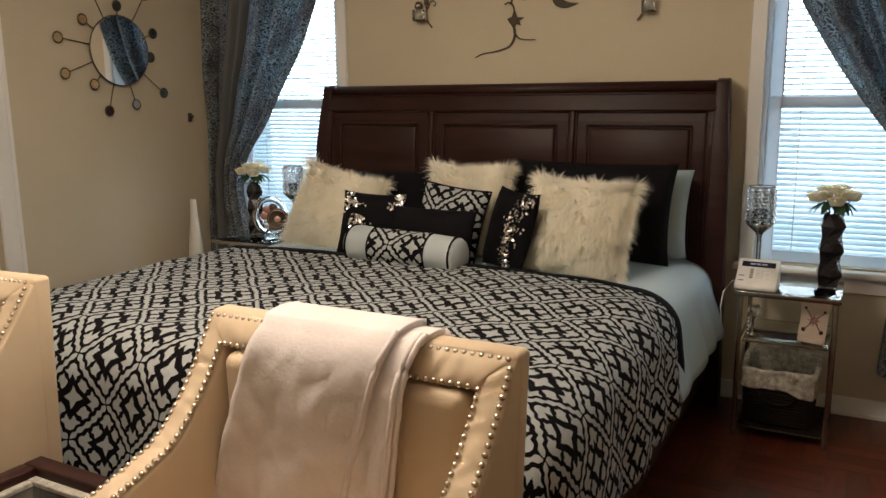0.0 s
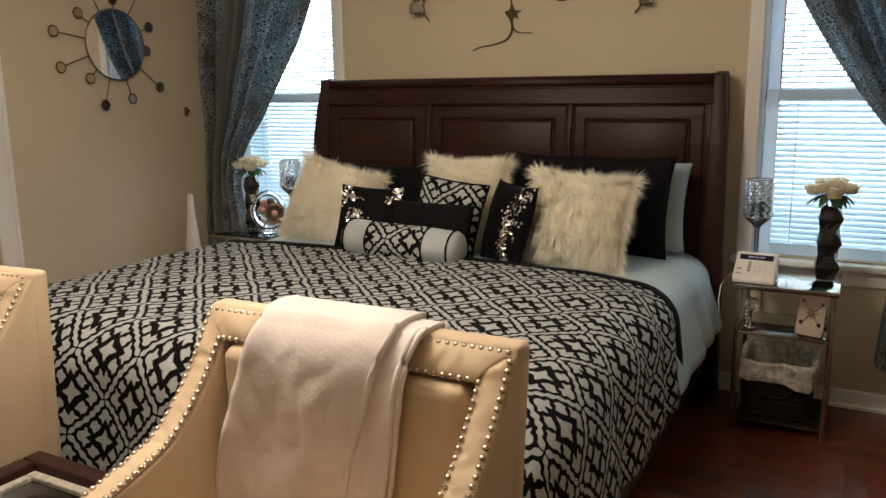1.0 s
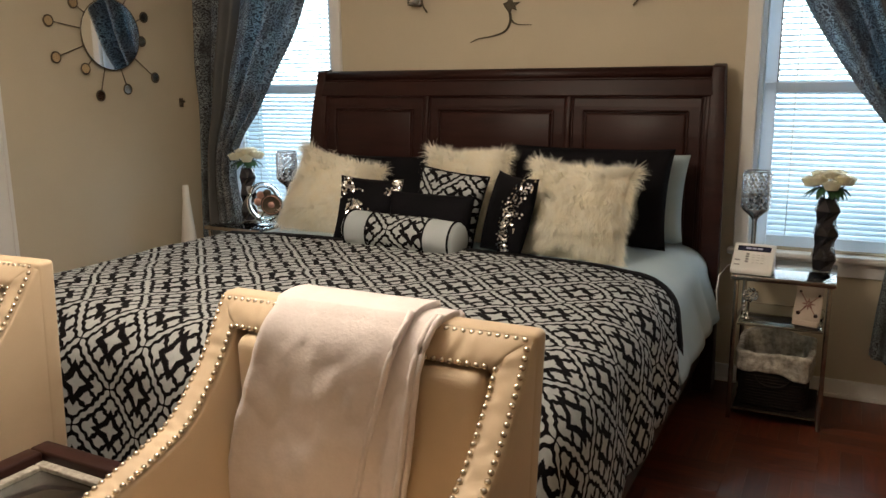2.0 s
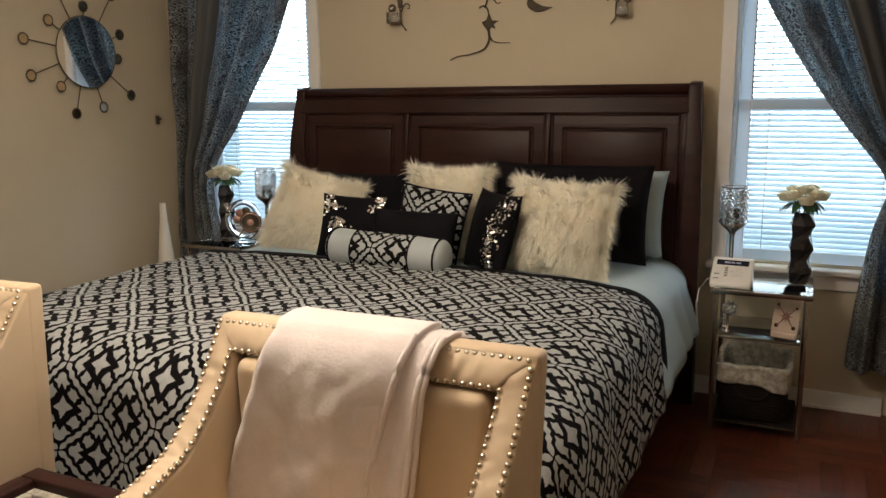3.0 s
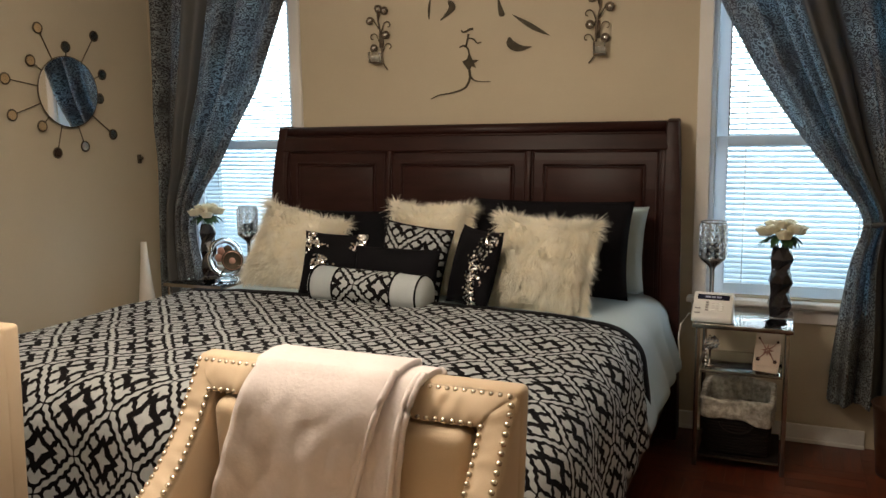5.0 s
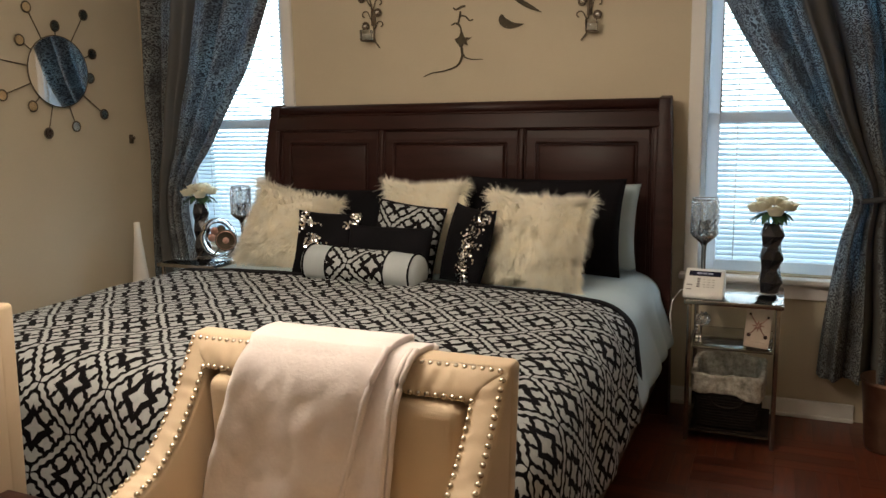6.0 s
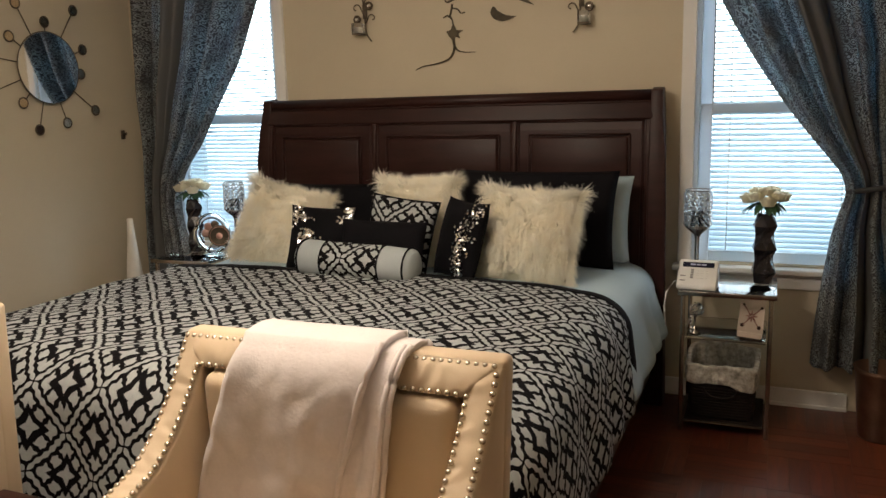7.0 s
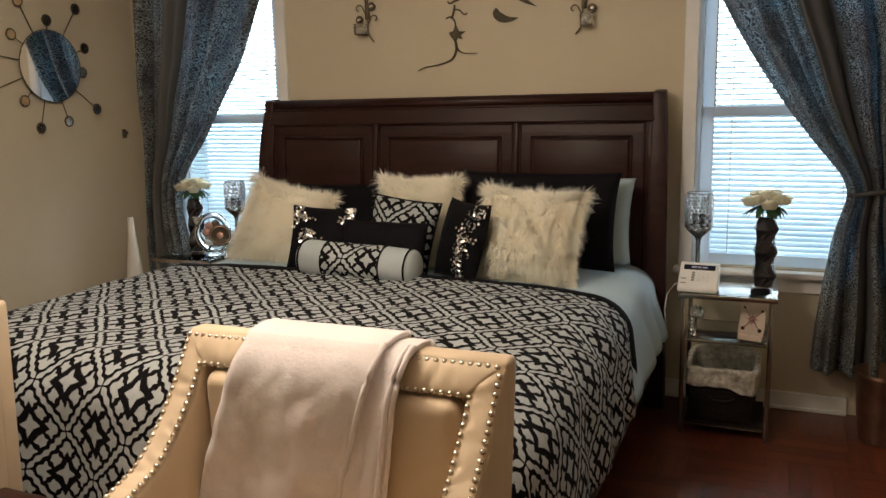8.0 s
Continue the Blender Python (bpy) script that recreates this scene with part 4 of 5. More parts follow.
# ---- night stands ----
def make_stand():
    """Three-tier glass stand on square metal legs; origin at the floor under its middle."""
    n = thing("night_stand", pose(0, 0, 0), "three-tier glass night stand with slim metal legs", "night stand", "night stands beside the bed")
    hx, hy = 0.192, 0.1875
    top = part("glass_top", box(-hx, hx, -hy, hy, 0.610, 0.620, 0.002), M_GLASS, n)
    part("edge_strip", box(-hx - 0.001, hx + 0.001, -hy - 0.004, -hy - 0.0005, 0.602, 0.621, 0.001), M_CHROME, n)
    for sx in (-1, 1):
        for sy in (-1, 1):
            x, y = sx * (hx - 0.02), sy * (hy - 0.022)
            lg = part("leg", box(x - 0.009, x + 0.009, y - 0.009, y + 0.009, 0, 0.609, 0.003), M_CHROME, n)
            part("cap", lathe([(0.016, 0.598), (0.016, 0.609)], 14, at=(x, y, 0)), M_CHROME, lg)
    for z in (0.420, 0.055):
        part("shelf", box(-hx + 0.035, hx - 0.035, -hy + 0.02, hy - 0.02, z - 0.002, z + 0.003, 0.001), M_GLASS if z > 0.2 else M_WICKER, n)
        for y in (-hy + 0.022, hy - 0.022):
            part("rail", box(-hx + 0.033, hx - 0.033, y - 0.006, y + 0.006, z - 0.010, z - 0.005, 0.001), M_BRONZE, n)
        for x in (-hx + 0.02, hx - 0.02):
            part("rail", box(x - 0.006, x + 0.006, -hy + 0.035, hy - 0.035, z - 0.010, z - 0.005, 0.001), M_BRONZE, n)
    return n


stand = make_stand()
stand.matrix_world = pose(1.3635, -0.148, 0)
copy_thing(stand, pose(-1.43, -0.148, 0))
SZ = 0.6205


def petal_ball(bm, c, r, seed):
    """A full rose: overlapping curled petals round a tight heart."""
    rnd = random.Random(seed)
    c = Vector(c)
    merge(bm, lathe([(r * 0.2, -r * 0.2), (r * 0.5, 0.1 * r), (r * 0.45, r * 0.5), (r * 0.15, r * 0.62)], 9), Matrix.Translation(c))
    for ring, n, lean in ((0.45, 4, 0.10), (0.72, 6, 0.28), (0.95, 7, 0.55)):
        for k in range(n):
            a = 2 * math.pi * (k + rnd.random() * 0.4 + ring) / n

            def fn(u, v, a=a, ring=ring, lean=lean):
                q = (u - 0.5) * 1.5
                rr = r * (0.18 + ring * (0.45 + 0.5 * v * lean + 0.1 * v * v))
                z = r * (-0.35 + v * (1.05 - 0.45 * lean)) - 0.16 * r * abs(2 * u - 1) ** 2 * v - 0.12 * r * lean * v ** 4
                return (rr * math.cos(a + q), rr * math.sin(a + q), z)
            merge(bm, sheet(5, 4, fn), Matrix.Translation(c))
    return bm


def make_vase(m, label):
    """Twisted, faceted smoked vase holding a bunch of cream roses."""
    v = thing("flower_vase", m, label, "vase", "flower vases")
    prof, z = [], 0.0
    for k in range(3):
        prof += [(0.037, z), (0.053, z + 0.048)]
        z += 0.100
    prof.append((0.034, z + 0.0))
    bm = lathe(prof, 6, twist=math.pi / 6)
    part("body", bm, M_VASE, v, smooth=False)
    rnd = random.Random(4)
    zt = z + 0.03
    spots = [(0, -0.02, 0.062), (-0.055, -0.03, 0.04), (0.052, -0.035, 0.045), (0.035, 0.045, 0.06), (-0.04, 0.045, 0.055), (0.0, -0.065, 0.022), (0.078, 0.02, 0.035), (-0.08, 0.02, 0.03)]
    for i, (x, y, dz) in enumerate(spots):
        x, y = 0.82 * x, 0.82 * y
        fl = part("rose", petal_ball(bmesh.new(), (x, y, zt + dz), 0.038 + 0.006 * rnd.random(), i), M_PETAL, v)
        part("stem", tube([(x * 0.2, y * 0.2, z - 0.02), (x * 0.6, y * 0.6, zt), (x, y, zt + dz - 0.012)], 0.0025, 5), M_LEAF, fl)
    for i in range(13):
        a = 2 * math.pi * i / 13 + rnd.random()
        ln = rnd.uniform(0.05, 0.085)

        def lf(u, w, a=a, ln=ln):
            wid = 0.019 * math.sin(math.pi * min(0.98, max(0.02, w))) * (2 * u - 1)
            r = 0.02 + ln * w
            return (r * math.cos(a) - wid * math.sin(a), r * math.sin(a) + wid * math.cos(a), zt + 0.012 - 0.045 * w * w + 0.004 * abs(2 * u - 1))
        part("leaf", sheet(4, 6, lf), M_LEAF, v)
    return v


make_vase(pose(1.497, -0.09, SZ, 0, 0, 10), "cream roses in a dark faceted vase on the night stand")
make_vase(pose(-1.53, -0.06, SZ, 0, 0, 40), "cream roses in a dark faceted vase beside the curtain")


def make_crystal_lamp(m):
    """Candle lamp: a cylinder of cut beads on a metal cone, stem and foot."""
    c = thing("crystal_candle_lamp", m, "crystal beaded candle lamp on a dark metal stem", "lamp", "candle lamps")
    part("stem", lathe([(0.045, 0), (0.045, 0.006), (0.012, 0.018), (0.009, 0.05), (0.010, 0.185), (0.016, 0.2), (0.052, 0.232), (0.054, 0.238), (0.04, 0.238)], 24), M_CHROME, c)
    beads, foiled = bmesh.new(), bmesh.new()
    for r in range(10):
        for k in range(20):
            a = 2 * math.pi * (k + 0.5 * (r % 2)) / 20
            merge(foiled if (k + r) % 2 else beads, lathe([(0.001, -0.0075), (0.0072, -0.003), (0.0072, 0.003), (0.001, 0.0075)], 6), Matrix.Translation((0.054 * math.cos(a), 0.054 * math.sin(a), 0.247 + r * 0.0148)))
    bo = part("bead_shade", beads, M_CRYSTAL, c, "cut crystal beads", smooth=False)
    bo["kind"] = "stuff"
    bo = part("foiled_bead_shade", foiled, M_SILVER, c, "silver-backed crystal beads", smooth=False)
    bo["kind"] = "stuff"
    cage = bmesh.new()
    for z in (0.2400, 0.3955):
        tube([(0.054 * math.cos(k * math.pi / 12), 0.054 * math.sin(k * math.pi / 12), z) for k in range(25)], 0.0025, 6, cage)
    for k in range(10):
        a = 2 * math.pi * k / 10
        tube([(0.0475 * math.cos(a), 0.0475 * math.sin(a), 0.238), (0.0475 * math.cos(a), 0.0475 * math.sin(a), 0.395)], 0.0014, 5, cage)
    part("cage", cage, M_CHROME, c)
    part("cup", lathe([(0.028, 0.2385), (0.03, 0.30), (0.027, 0.30), (0.025, 0.245)], 18), M_GLASS, c)
    return c


make_crystal_lamp(pose(1.222, -0.085, SZ))
make_crystal_lamp(pose(-1.29, -0.005, SZ, 0, 0, 9))

# alarm keypad on the stand
kp = thing("alarm_keypad", pose(1.243, -0.255, SZ, 0, 0, -3), "white alarm keypad with a dark display and buttons", "keypad")
body = prism([(-0.055, 0.0), (-0.055, 0.022), (0.035, 0.122), (0.05, 0.122), (0.05, 0.0)], -0.08, 0.08, 0.006)
part("body", body, M_WHITEPL, kp)
kp.scale.z = 0.9
slope = math.degrees(math.atan2(0.10, 0.09))


def on_face(u, v):
    """A place on the keypad's slanting face: u across, v up from its middle."""
    a = radians(slope)
    return Matrix.Translation((u, -0.0108 + math.cos(a) * v, 0.0723 + math.sin(a) * v)) @ pose(0, 0, 0, slope)


def face_piece(name, u, v, w, h, mat, lift=0.004, parent=None):
    bm = box(-w / 2, w / 2, -h / 2, h / 2, -0.004, lift, 0.001)
    bm.transform(on_face(u, v))
    return part(name, bm, mat, parent or kp)


ds = face_piece("display", 0.0, 0.043, 0.128, 0.026, M_DARKPL, 0.002)
for k, w in ((-0.022, 0.022), (0.0, 0.016), (0.022, 0.02)):
    face_piece("readout", k, 0.043, w, 0.009, M_BLUEPR, 0.0032, ds)
for c in range(4):
    for r in range(4):
        face_piece("button", -0.022 + c * 0.018 + (0.006 if c else 0), 0.014 - r * 0.013, 0.0125, 0.008, M_GREYPL if c == 0 else M_WHITEPL, 0.003)
for v in (-0.018, -0.042):
    face_piece("mark", -0.058, v, 0.022, 0.005, M_GREYPL, 0.0012)
part("cord", tube([(-0.075, 0.03, 0.02), (-0.10, 0.02, 0.018), (-0.128, -0.01, -0.03), (-0.134, -0.02, -0.10), (-0.128, 0.0, -0.2)], 0.0028, 6), M_WHITEPL, kp)

# card leaning on the middle shelf, its print of crossed arrows
card = thing("greeting_card", pose(1.455, -0.275, 0.4235, -14, 3, -6), "cream card with a rose print leaning on the shelf", "card")
part("sheet", box(-0.05, 0.05, 0, 0.006, 0.02, 0.165, 0.001), M_CARD, card, smooth=False)
part("base", box(-0.047, 0.047, -0.02, 0.03, 0.0, 0.022, 0.002), M_CARD, card)
pr = bmesh.new()
for a, b in (((-0.035, 0.135), (0.033, 0.045)), ((0.036, 0.128), (-0.033, 0.048))):
    tube([(a[0], -0.0015, a[1]), (b[0], -0.0015, b[1])], 0.0018, 4, pr)
part("crossed_lines", pr, M_PINK, card)
for x, z, r in ((-0.035, 0.135, 0.006), (0.036, 0.128, 0.006), (0.033, 0.046, 0.009), (-0.033, 0.049, 0.009)):
    part("mark", lathe([(r, -0.001), (r, 0.001)], 5, at=(0, 0, 0)), M_WOOD, card).matrix_basis = pose(x, -0.002, z, 90, 0, 20)
for k in range(8):
    a = k * math.pi / 4
    part("petal", tube([(0.006 * math.cos(a), -0.002, 0.09 + 0.006 * math.sin(a)), (0.024 * math.cos(a), -0.002, 0.09 + 0.024 * math.sin(a))], 0.0045, 5, taper=0.001), M_PINK, card)

# crystal ornament hanging beads on the shelf
orn = thing("crystal_ornament", pose(1.237, -0.262, 0.4235), "sparkling crystal ball ornament on a small dark stand", "ornament")
part("stand", lathe([(0.02, 0), (0.02, 0.006), (0.005, 0.012), (0.005, 0.07), (0.012, 0.078)], 12), M_CHROME, orn)
rnd = random.Random(2)
for k in range(26):
    z = 1 - 2 * (k + 0.5) / 26
    a = k * 2.39996
    rr = 0.026 * math.sqrt(1 - z * z)
    part("crystal", lathe([(0.001, -0.008), (0.008, 0), (0.001, 0.008)], 5, at=(0.006 + rr * math.cos(a), rr * math.sin(a), 0.102 + 0.026 * z)), M_SILVER if k % 3 == 0 else M_CRYSTAL, orn, smooth=False)
for k in range(5):
    part("bead", lathe([(0.001, -0.005), (0.005, 0), (0.001, 0.005)], 6, at=(-0.014, -0.022, 0.012 + 0.016 * k)), M_SILVER, orn, smooth=False)

# lined basket on the lowest shelf
bk = thing("basket", pose(1.3525, -0.172, 0.0585), "dark wicker basket with a lace liner folded over", "basket")


def wall_sheet(z0, z1, fx0, fy, wob, flare=0.0):
    """The four walls of a rounded basket between two heights."""
    def fn(u, v):
        a = 2 * math.pi * u
        c, s_ = math.cos(a), math.sin(a)
        k = (abs(c) ** 6 + abs(s_) ** 6) ** (-1 / 6)
        z = z0 + (z1 - z0) * v
        f = 1 + flare * v + wob * noise.noise((c * 3, s_ * 3, v * 2))
        zz = z + (0.012 * noise.noise((c * 4, s_ * 4, 7.0)) * v * (2 if wob > 0.02 else 0))
        return (fx0 * k * c * f, fy * k * s_ * f, zz)
    return sheet(80, 12, fn)


BX, BY, BH = 0.128, 0.122, 0.235
body = wall_sheet(0.0, BH - 0.01, BX, BY, 0.008, 0.08)
ob = part("body", body, M_WICKER, bk)
sol = ob.modifiers.new("thick", "SOLIDIFY")
sol.thickness, sol.offset = 0.006, -1
part("bottom", box(-BX + 0.006, BX - 0.006, -BY + 0.006, BY - 0.006, 0, 0.008, 0.002), M_WICKER, bk)


def basket_ring(z, out):
    pts = []
    for a in np.linspace(0, 2 * math.pi, 49):
        k = (abs(math.cos(a)) ** 6 + abs(math.sin(a)) ** 6) ** (-1 / 6) * (1 + 0.08 * z / BH)
        pts.append(((BX + out) * k * math.cos(a), (BY + out) * k * math.sin(a), z))
    return pts


for z in np.linspace(0.012, 0.15, 12):
    part("weave", tube(basket_ring(z, 0.002), 0.004, 5), M_WICKER, bk)
part("handle", tube([(0.068 * math.cos(a), -BY - 0.016, 0.142 - 0.045 * math.sin(a)) for a in np.linspace(0, math.pi, 17)], 0.005, 6), M_WICKER, bk)


def liner_fn(u, v):
    """Cloth from the outer hem over the rim and down inside the basket."""
    a = 2 * math.pi * u
    c, s_ = math.cos(a), math.sin(a)
    k = (abs(c) ** 6 + abs(s_) ** 6) ** (-1 / 6)
    hem = BH - 0.078 + 0.020 * noise.noise((c * 2.5, s_ * 2.5, 7.0)) - 0.018 * max(0, c) * max(0, -s_) * 2
    rim = BH + 0.012 * noise.noise((c * 3, s_ * 3, 1.0)) + 0.030 * max(0, s_)
    if v < 0.4:
        z, off = hem + (rim - hem) * v / 0.4, 0.012 - 0.004 * v
    elif v < 0.5:
        z, off = rim + 0.004 * math.sin((v - 0.4) * 31.4), 0.010 - 0.20 * (v - 0.4)
    else:
        z, off = rim - (rim - 0.03) * (v - 0.5) / 0.5, -0.010 - 0.006 * (v - 0.5)
    ruck = 0.010 * noise.noise((c * 6, s_ * 6, v * 5)) * (1 if v < 0.4 or v > 0.55 else 0.3)
    g = 1 + 0.08 * z / BH
    return ((BX + off + ruck) * k * c * g, (BY + off + ruck) * k * s_ * g, z)


ob = part("liner", sheet(120, 30, liner_fn), M_LINER, bk, "grey cream lace cloth liner")
ob.modifiers.new("thick", "SOLIDIFY").thickness = 0.002

# clock in a clear round case, beside the bed
ck = thing("desk_clock", pose(-1.315, -0.16, SZ, 0, 0, 30), "small rose copper clock in a clear round case", "clock")
part("foot", box(-0.045, 0.045, -0.025, 0.03, 0, 0.018, 0.004), M_GLASS, ck)
ring_pts = [(0.085 * math.cos(a) - 0.02, 0.012, 0.125 + 0.098 * math.sin(a)) for a in np.linspace(0, 2 * math.pi, 33)]
part("case", tube(ring_pts, 0.016, 10), M_CRYSTAL, ck)
dial = lathe([(0.052, 0), (0.056, 0.006), (0.052, 0.014), (0.046, 0.012), (0.02, 0.010), (0.014, 0.018), (0.002, 0.02)], 28)
dial.transform(pose(0.025, -0.02, 0.115, 90))
part("dial", dial, M_ROSEGOLD, ck)
bez = lathe([(0.054, -0.004), (0.060, 0.004), (0.057, 0.015), (0.053, 0.013)], 28)
bez.transform(pose(0.025, -0.02, 0.115, 90))
part("bezel", bez, M_BRONZE, ck)
for x, z in ((-0.035, 0.165), (0.0, 0.175), (-0.05, 0.13)):
    f = lathe([(0.022, 0), (0.024, 0.004), (0.01, 0.008)], 16)
    f.transform(pose(x, 0.0, z, 90))
    part("small_dial", f, M_ROSEGOLD if x < -0.01 else M_BRONZE, ck)
part("support", tube([(-0.05, 0.012, 0.03), (-0.02, -0.005, 0.07)], 0.006, 8), M_CHROME, ck)

# tall white cone vase standing in the corner
cone = thing("cone_vase", pose(-1.878, -0.2, 0), "tall slender white ceramic cone vase on the floor", "vase")
part("body", lathe([(0.085, 0.0), (0.088, 0.02), (0.075, 0.18), (0.052, 0.42), (0.034, 0.60), (0.022, 0.72), (0.0165, 0.818), (0.0125, 0.818), (0.0115, 0.76)], 28), M_CERAMIC, cone)

# copper bin under the curtain
binn = thing("waste_bin", pose(1.975, -0.135, 0), "round copper waste bin on the parquet", "bin")
part("body", lathe([(0.082, 0.0), (0.085, 0.012), (0.108, 0.28), (0.112, 0.285), (0.112, 0.300), (0.106, 0.300), (0.080, 0.02)], 40), M_COPPER, binn)
part("rim", tube([(0.111 * math.cos(a), 0.111 * math.sin(a), 0.300) for a in np.linspace(0, 2 * math.pi, 41)], 0.004, 6), M_COPPER, binn)

# ---- on the side wall: starburst mirror and pegs ----
mir = thing("starburst_mirror", pose(XL, -0.505, 1.657), "round starburst wall mirror with small discs on rods", "mirror")
turn = pose(0, 0, 0, 0, 90, 0)


def wall_disc(name, r, y, z, x0, x1, mat, parent, n=36):
    bm = lathe([(r, x0), (r, x1 - 0.001), (r - 0.002, x1)], n)
    bm.transform(Matrix.Translation((0, y, z)) @ turn)
    return part(name, bm, mat, parent, smooth=False)


part("backing", lathe([(0.12, 0.0), (0.12, 0.018)], 30), M_BRONZE, mir).matrix_basis = turn
wall_disc("glass", 0.184, 0, 0, 0.0185, 0.024, M_MIRROR, mir, 64).matrix_basis = pose(0.004, 0, 0, 0, 0, -2.6)
part("rim", tube([(0.025, 0.185 * math.cos(a), 0.185 * math.sin(a)) for a in np.linspace(0, 2 * math.pi, 65)], 0.0035, 6), M_BRONZE, mir).matrix_basis = pose(0, 0, 0, 0, 0, -2.6)
RAYS = ((116, 0.352), (56, 0.375), (87, 0.237), (145, 0.261), (23, 0.270), (172, 0.372), (-7, 0.221), (-160, 0.367), (-134, 0.249), (-37, 0.374), (-72, 0.303), (-106, 0.332))
for deg, r in RAYS:
    a = radians(deg)
    y, z = r * math.cos(a), r * math.sin(a)
    rod = part("rod", tube([(0.012, 0.17 * math.cos(a), 0.17 * math.sin(a)), (0.012, y - 0.028 * math.cos(a), z - 0.028 * math.sin(a))], 0.003, 6), M_BRONZE, mir)
    part("ring", tube([(0.012, y + 0.0265 * math.cos(b), z + 0.0265 * math.sin(b)) for b in np.linspace(0, 2 * math.pi, 29)], 0.0042, 6), M_BRONZE, rod)
    disc = wall_disc("small_mirror", 0.025, y, z, 0.009, 0.0135, M_SMOKED, rod, 20)
    disc.matrix_basis = Matrix.Translation((0, y, z)) @ pose(0, 0, 0, 0, 0, -5) @ Matrix.Translation((0, -y, -z))
for y, z in ((-0.007, 1.286),):
    pg = thing("wall_peg", pose(XL, y, z), "small dark bronze peg on the wall", "peg")
    part("plate", box(-0.001, 0.008, -0.014, 0.014, -0.026, 0.026, 0.003), M_BRONZE, pg)
    part("hook", lathe([(0.008, 0), (0.006, 0.014), (0.009, 0.02)], 10), M_BRONZE, pg).matrix_basis = Matrix.Translation((0.007, 0, 0.006)) @ turn

# ---- above the headboard ----
YW = YB - 0.006


def ribbon(pts, widths, parent, name):
    """A flat cut-out strip on the wall, following points (x, z) with varying width."""
    n = len(pts)
    bm = bmesh.new()
    rows = []
    for i in range(n):
        p, q = Vector((*pts[max(i - 1, 0)], 0)), Vector((*pts[min(i + 1, n - 1)], 0))
        d = (q - p).normalized()
        nrm = Vector((-d.y, d.x, 0)) * widths[i] / 2
        x, z = pts[i]
        rows.append([bm.verts.new((x + sgn * nrm.x, yy, z + sgn * nrm.y)) for yy in (-0.003, 0.005) for sgn in (-1, 1)])
    for a, b in zip(rows, rows[1:]):
        for i, j in ((0, 1), (1, 3), (3, 2), (2, 0)):
            bm.faces.new((a[i], b[i], b[j], a[j]))
    for r in (rows[0], rows[-1]):
        bm.faces.new((r[0], r[1], r[3], r[2]))
    bmesh.ops.recalc_face_normals(bm, faces=bm.faces[:])
    return part(name, bm, M_DECAL, parent, smooth=False)


def curve(ctrl, n=18):
    """Points along a smooth curve through the control points."""
    c = [Vector((*p, 0)) for p in ctrl]
    c = [2 * c[0] - c[1]] + c + [2 * c[-1] - c[-2]]
    out = []
    for i in range(1, len(c) - 2):
        for k in range(n):
            t = k / n
            p = 0.5 * ((2 * c[i]) + (c[i + 1] - c[i - 1]) * t + (2 * c[i - 1] - 5 * c[i] + 4 * c[i + 1] - c[i + 2]) * t * t + (3 * c[i] - c[i - 1] - 3 * c[i + 1] + c[i + 2]) * t ** 3)
            out.append((p.x, p.y))
    out.append((c[-2].x, c[-2].y))
    return out


art = thing("wall_art", pose(0.004, YW, 0.009), "dark brown cut-out wall art with a trailing tendril", "wall art", "wall art pieces")
star = bmesh.new()
tips = [(0.052, 90), (0.022, 128), (0.040, 168), (0.030, 200), (0.030, 240), (0.046, 268), (0.022, 298), (0.046, 322), (0.026, 350), (0.055, 12), (0.022, 40), (0.026, 65)]
fr = [star.verts.new((0.007 + r * 0.95 * math.cos(radians(a)), -0.003, 1.752 + r * 0.95 * math.sin(radians(a)))) for r, a in tips]
bf = [star.verts.new((v.co.x, 0.005, v.co.z)) for v in fr]
star.faces.new(fr[::-1])
for i in range(len(fr)):
    j = (i + 1) % len(fr)
    star.faces.new((fr[i], fr[j], bf[j], bf[i]))
part("star", star, M_DECAL, art, smooth=False)
for ctrl, w0, w1 in (
    (((0.007, 1.715), (0.008, 1.672), (-0.02, 1.628), (-0.09, 1.606), (-0.16, 1.597), (-0.205, 1.580)), 0.012, 0.003),
    (((0.009, 1.69), (0.028, 1.667), (0.062, 1.657), (0.118, 1.655)), 0.009, 0.003),
    (((0.006, 1.79), (0.002, 1.815), (-0.012, 1.835)), 0.004, 0.008),
    (((-0.045, 1.829), (-0.022, 1.838), (-0.012, 1.832), (0.0, 1.872), (0.003, 1.893)), 0.006, 0.008),
    (((0.002, 1.872), (0.03, 1.866), (0.05, 1.846), (0.07, 1.849)), 0.008, 0.004),
    (((-0.035, 1.912), (-0.02, 1.902), (0.01, 1.914), (0.028, 1.916)), 0.006, 0.011),
):
    cv = curve(ctrl)
    ribbon(cv, list(np.linspace(w0, w1, len(cv))), art, "tendril")


def leaf_piece(ctrl, width, power=1.0):
    o = thing("wall_art", pose(0.006, YW, 0.012), "dark brown curved leaf cut-out on the wall", "wall art", "wall art pieces")
    cv = curve(ctrl, 10)
    n = len(cv) - 1
    ribbon(cv, [0.0015 + width * math.sin(math.pi * (i / n) ** power) for i in range(n + 1)], o, "leaf")


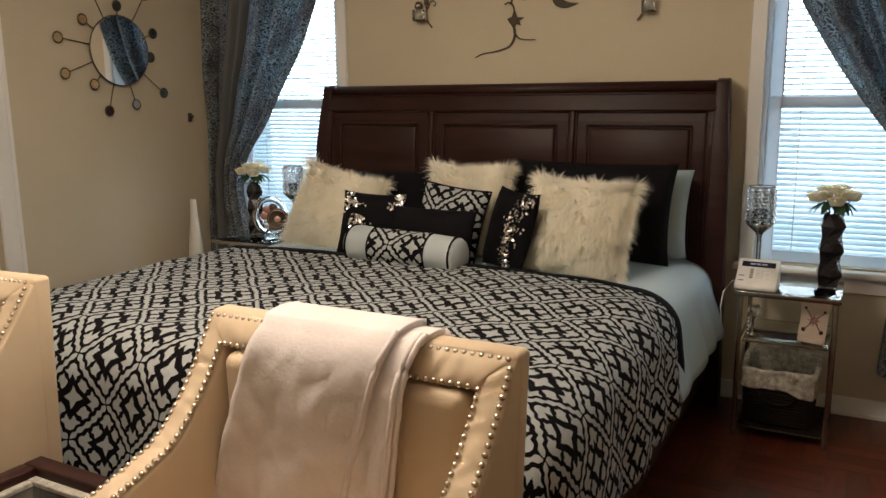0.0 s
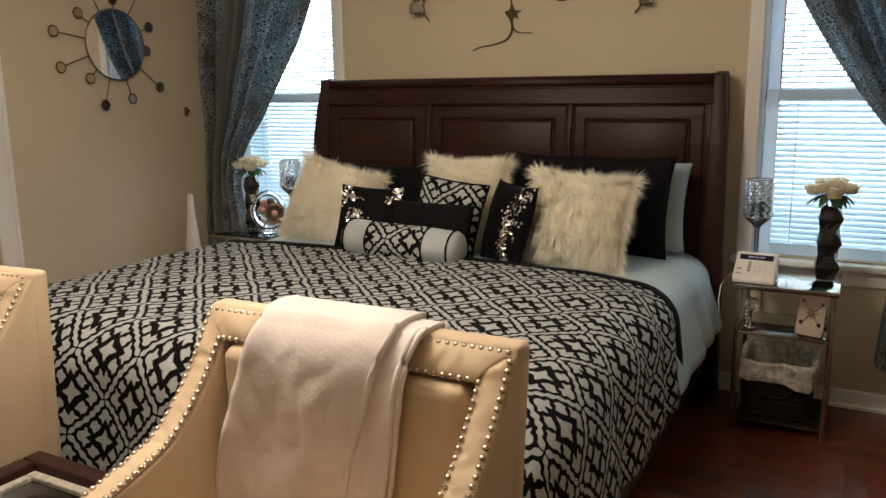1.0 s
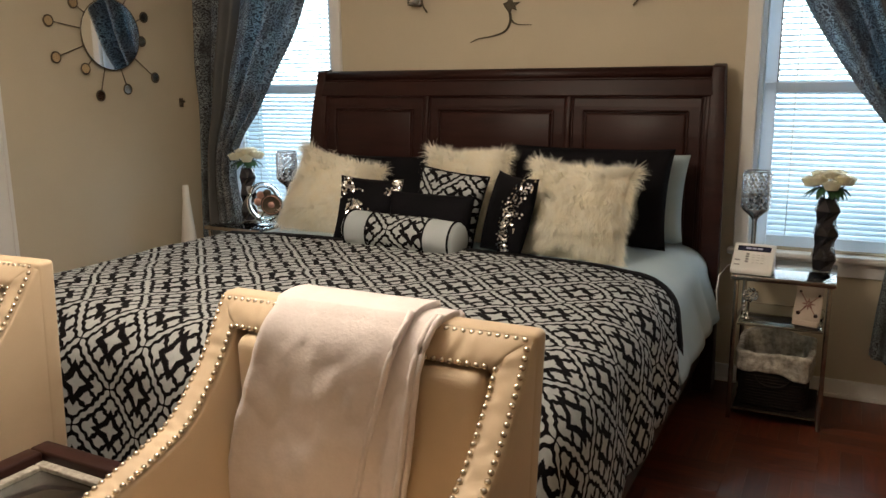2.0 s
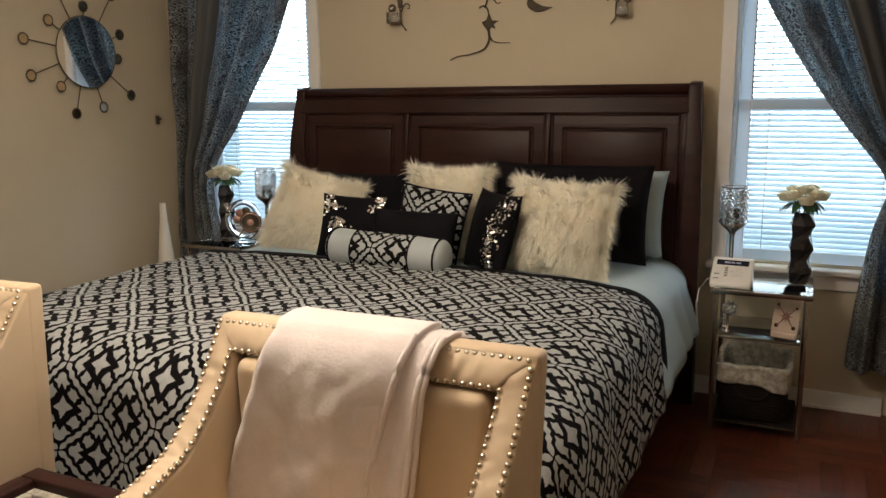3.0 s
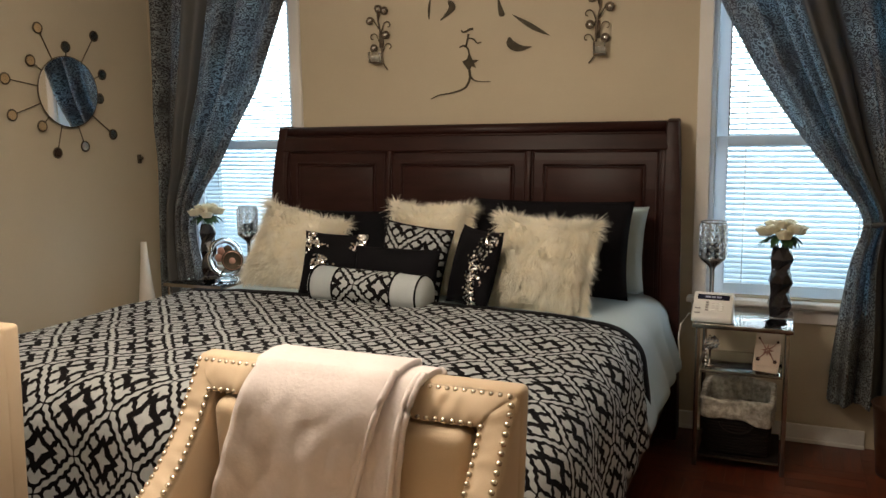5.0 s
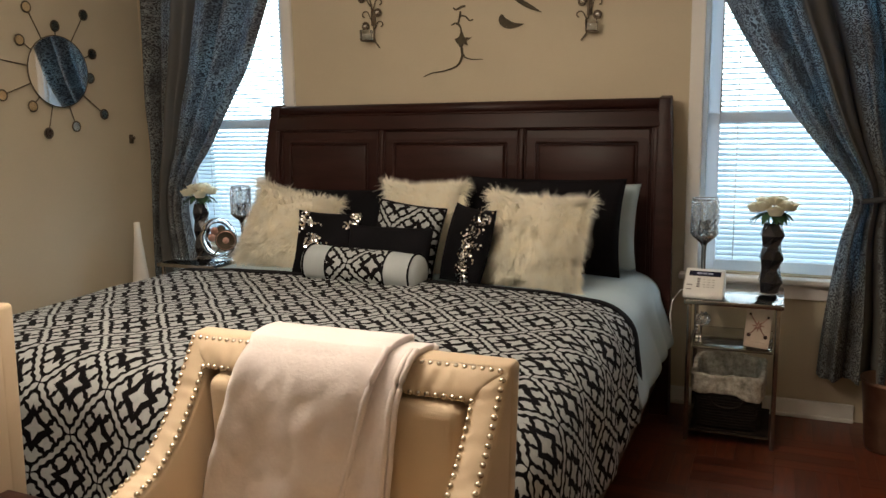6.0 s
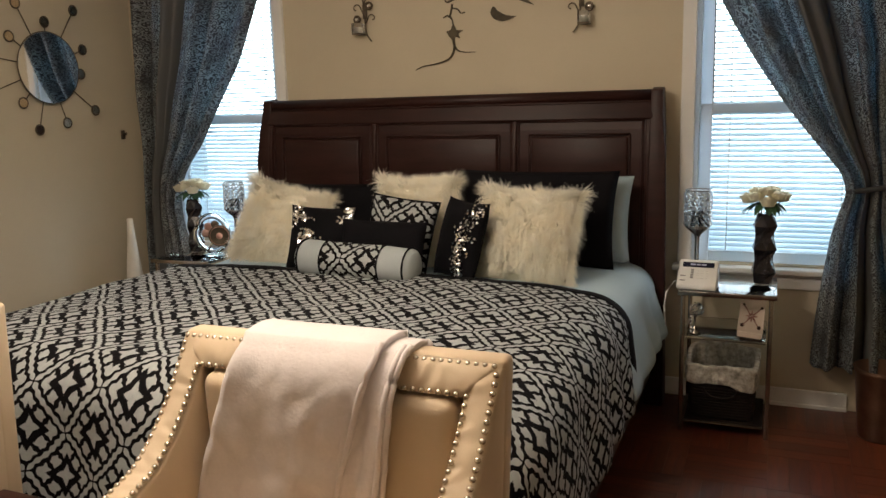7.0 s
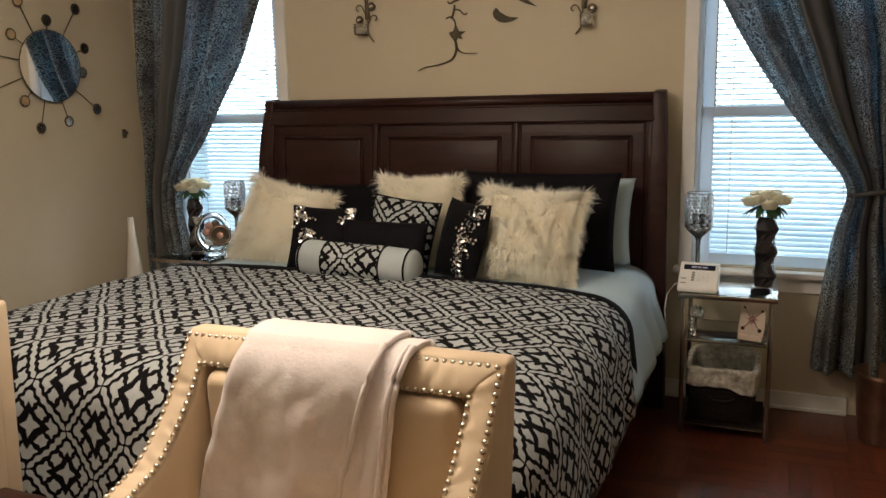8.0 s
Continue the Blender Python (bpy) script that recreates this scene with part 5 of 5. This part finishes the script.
leaf_piece(((0.218, 1.862), (0.222, 1.832), (0.25, 1.812), (0.285, 1.806), (0.33, 1.810)), 0.040, 0.7)
leaf_piece(((0.232, 1.968), (0.30, 1.925), (0.36, 1.889), (0.42, 1.858)), 0.022)
leaf_piece(((-0.105, 2.06), (-0.085, 2.03), (-0.10, 2.005), (-0.15, 1.965)), 0.032, 0.7)
leaf_piece(((-0.205, 2.07), (-0.212, 2.03), (-0.214, 1.975)), 0.009)
leaf_piece(((0.155, 2.08), (0.165, 2.02), (0.178, 1.972), (0.180, 1.962)), 0.026, 1.6)


def make_sconce(m, mirror):
    """A wrought vine with curls, glinting crystals and a square glass cup."""
    c = thing("wall_sconce", m, "bronze vine wall sconce with crystal drops", "sconce", "wall sconces")
    s = -1 if mirror else 1

    def P(x, z):
        return (s * x, -0.012, z)
    stem = [P(x, z) for x, z in curve(((0.045, -0.155), (0.018, -0.115), (0.012, -0.05), (0.005, 0.04), (-0.006, 0.10), (-0.01, 0.145)))]
    part("stem", tube(stem, 0.0042, 6), M_BRONZE, c)

    def curl(x0, z0, dx, dz, r):
        pts = []
        for k in range(26):
            t = k / 25
            a = t * 4.6
            rr = r * (1 - 0.72 * t)
            sg = 1 if dx > 0 else -1
            pts.append(P(x0 + dx + sg * rr * -math.cos(a), z0 + dz + rr * math.sin(a)))
        part("curl", tube([P(x0, z0 - 0.03)] + pts, 0.0032, 5), M_BRONZE, c)
    for a in ((0.012, -0.04, 0.042, 0.0, 0.024), (0.008, 0.0, -0.045, 0.012, 0.026), (0.004, 0.05, 0.045, 0.02, 0.025), (-0.002, 0.085, -0.05, 0.01, 0.024), (-0.006, 0.12, 0.036, 0.022, 0.022), (-0.008, 0.13, -0.006, 0.03, 0.02)):
        curl(*a)
    for x, z in ((-0.032, -0.042), (0.040, 0.022), (-0.052, 0.098), (0.0, 0.155), (0.033, 0.145)):
        r = part("crystal_ring", tube([(s * x + 0.017 * math.cos(b), -0.016, z + 0.017 * math.sin(b)) for b in np.linspace(0, 2 * math.pi, 21)], 0.0055, 6), M_BRONZE, c)
        cr = lathe([(0.014, -0.004), (0.014, 0.002), (0.007, 0.010), (0.001, 0.011)], 7)
        cr.transform(Matrix.Translation((s * x, -0.016, z)) @ pose(0, 0, 0, 90))
        part("crystal", cr, M_SILVER, r, smooth=False)
    cup = part("cup", box(s * -0.012 - 0.026, s * -0.012 + 0.026, -0.075, -0.02, -0.115, -0.065, 0.003), M_CRYSTAL, c)
    part("candle", lathe([(0.018, -0.11), (0.018, -0.085)], 14, at=(s * -0.012, -0.047, 0)), M_CERAMIC, cup)
    part("bracket", box(s * -0.012 - 0.024, s * -0.012 + 0.024, -0.075, 0.0, -0.122, -0.1155, 0.002), M_BRONZE, c)
    part("wall_plate", box(s * 0.008 - 0.012, s * 0.008 + 0.012, -0.008, 0.005, -0.04, 0.04, 0.003), M_BRONZE, c)
    return c


make_sconce(pose(-0.487, YW, 1.900), False)
make_sconce(pose(0.665, YW, 1.884), True)

# ---- parquet strips ----
def strip_mesh(name):
    bm = box(-0.1499, 0.1499, -0.0374, 0.0374, -0.0035, 0.0, 0.0006, 1)
    me = bpy.data.meshes.new(name)
    bm.to_mesh(me)
    bm.free()
    me.materials.append(M_PARQUET)
    return me


STRIP = strip_mesh("strip")
verts, faces = [], []
for bx in range(16):
    for by in range(20):
        x0, y0 = XL + bx * 0.3, YB - (by + 1) * 0.3
        near = 10 <= bx <= 14 and by <= 8
        for k in range(4):
            if (bx + by) % 2:
                cx, cy, rot = x0 + 0.15, y0 + 0.0375 + 0.075 * k, 0
            else:
                cx, cy, rot = x0 + 0.0375 + 0.075 * k, y0 + 0.15, 90
            z = random.uniform(-0.0003, 0.0)
            if near:
                o = new("strip", STRIP)
                o.parent = floor
                o.matrix_basis = pose(cx, cy, z, 0, 0, rot + (180 if random.random() < 0.5 else 0))
            else:
                hx, hy = (0.1499, 0.0374) if rot == 0 else (0.0374, 0.1499)
                i = len(verts)
                verts += [(cx + a * hx, cy + b * hy, zz) for zz in (-0.0035, z) for a, b in ((-1, -1), (1, -1), (1, 1), (-1, 1))]
                faces += [(i + 4, i + 5, i + 6, i + 7)] + [(i + a, i + (a + 1) % 4, i + 4 + (a + 1) % 4, i + 4 + a) for a in range(4)]
me = bpy.data.meshes.new("strips")
me.from_pydata(verts, [], faces)
me.materials.append(M_PARQUET_REST)
rest = new("strips", me)
rest.parent = floor
rest["kind"] = "stuff"
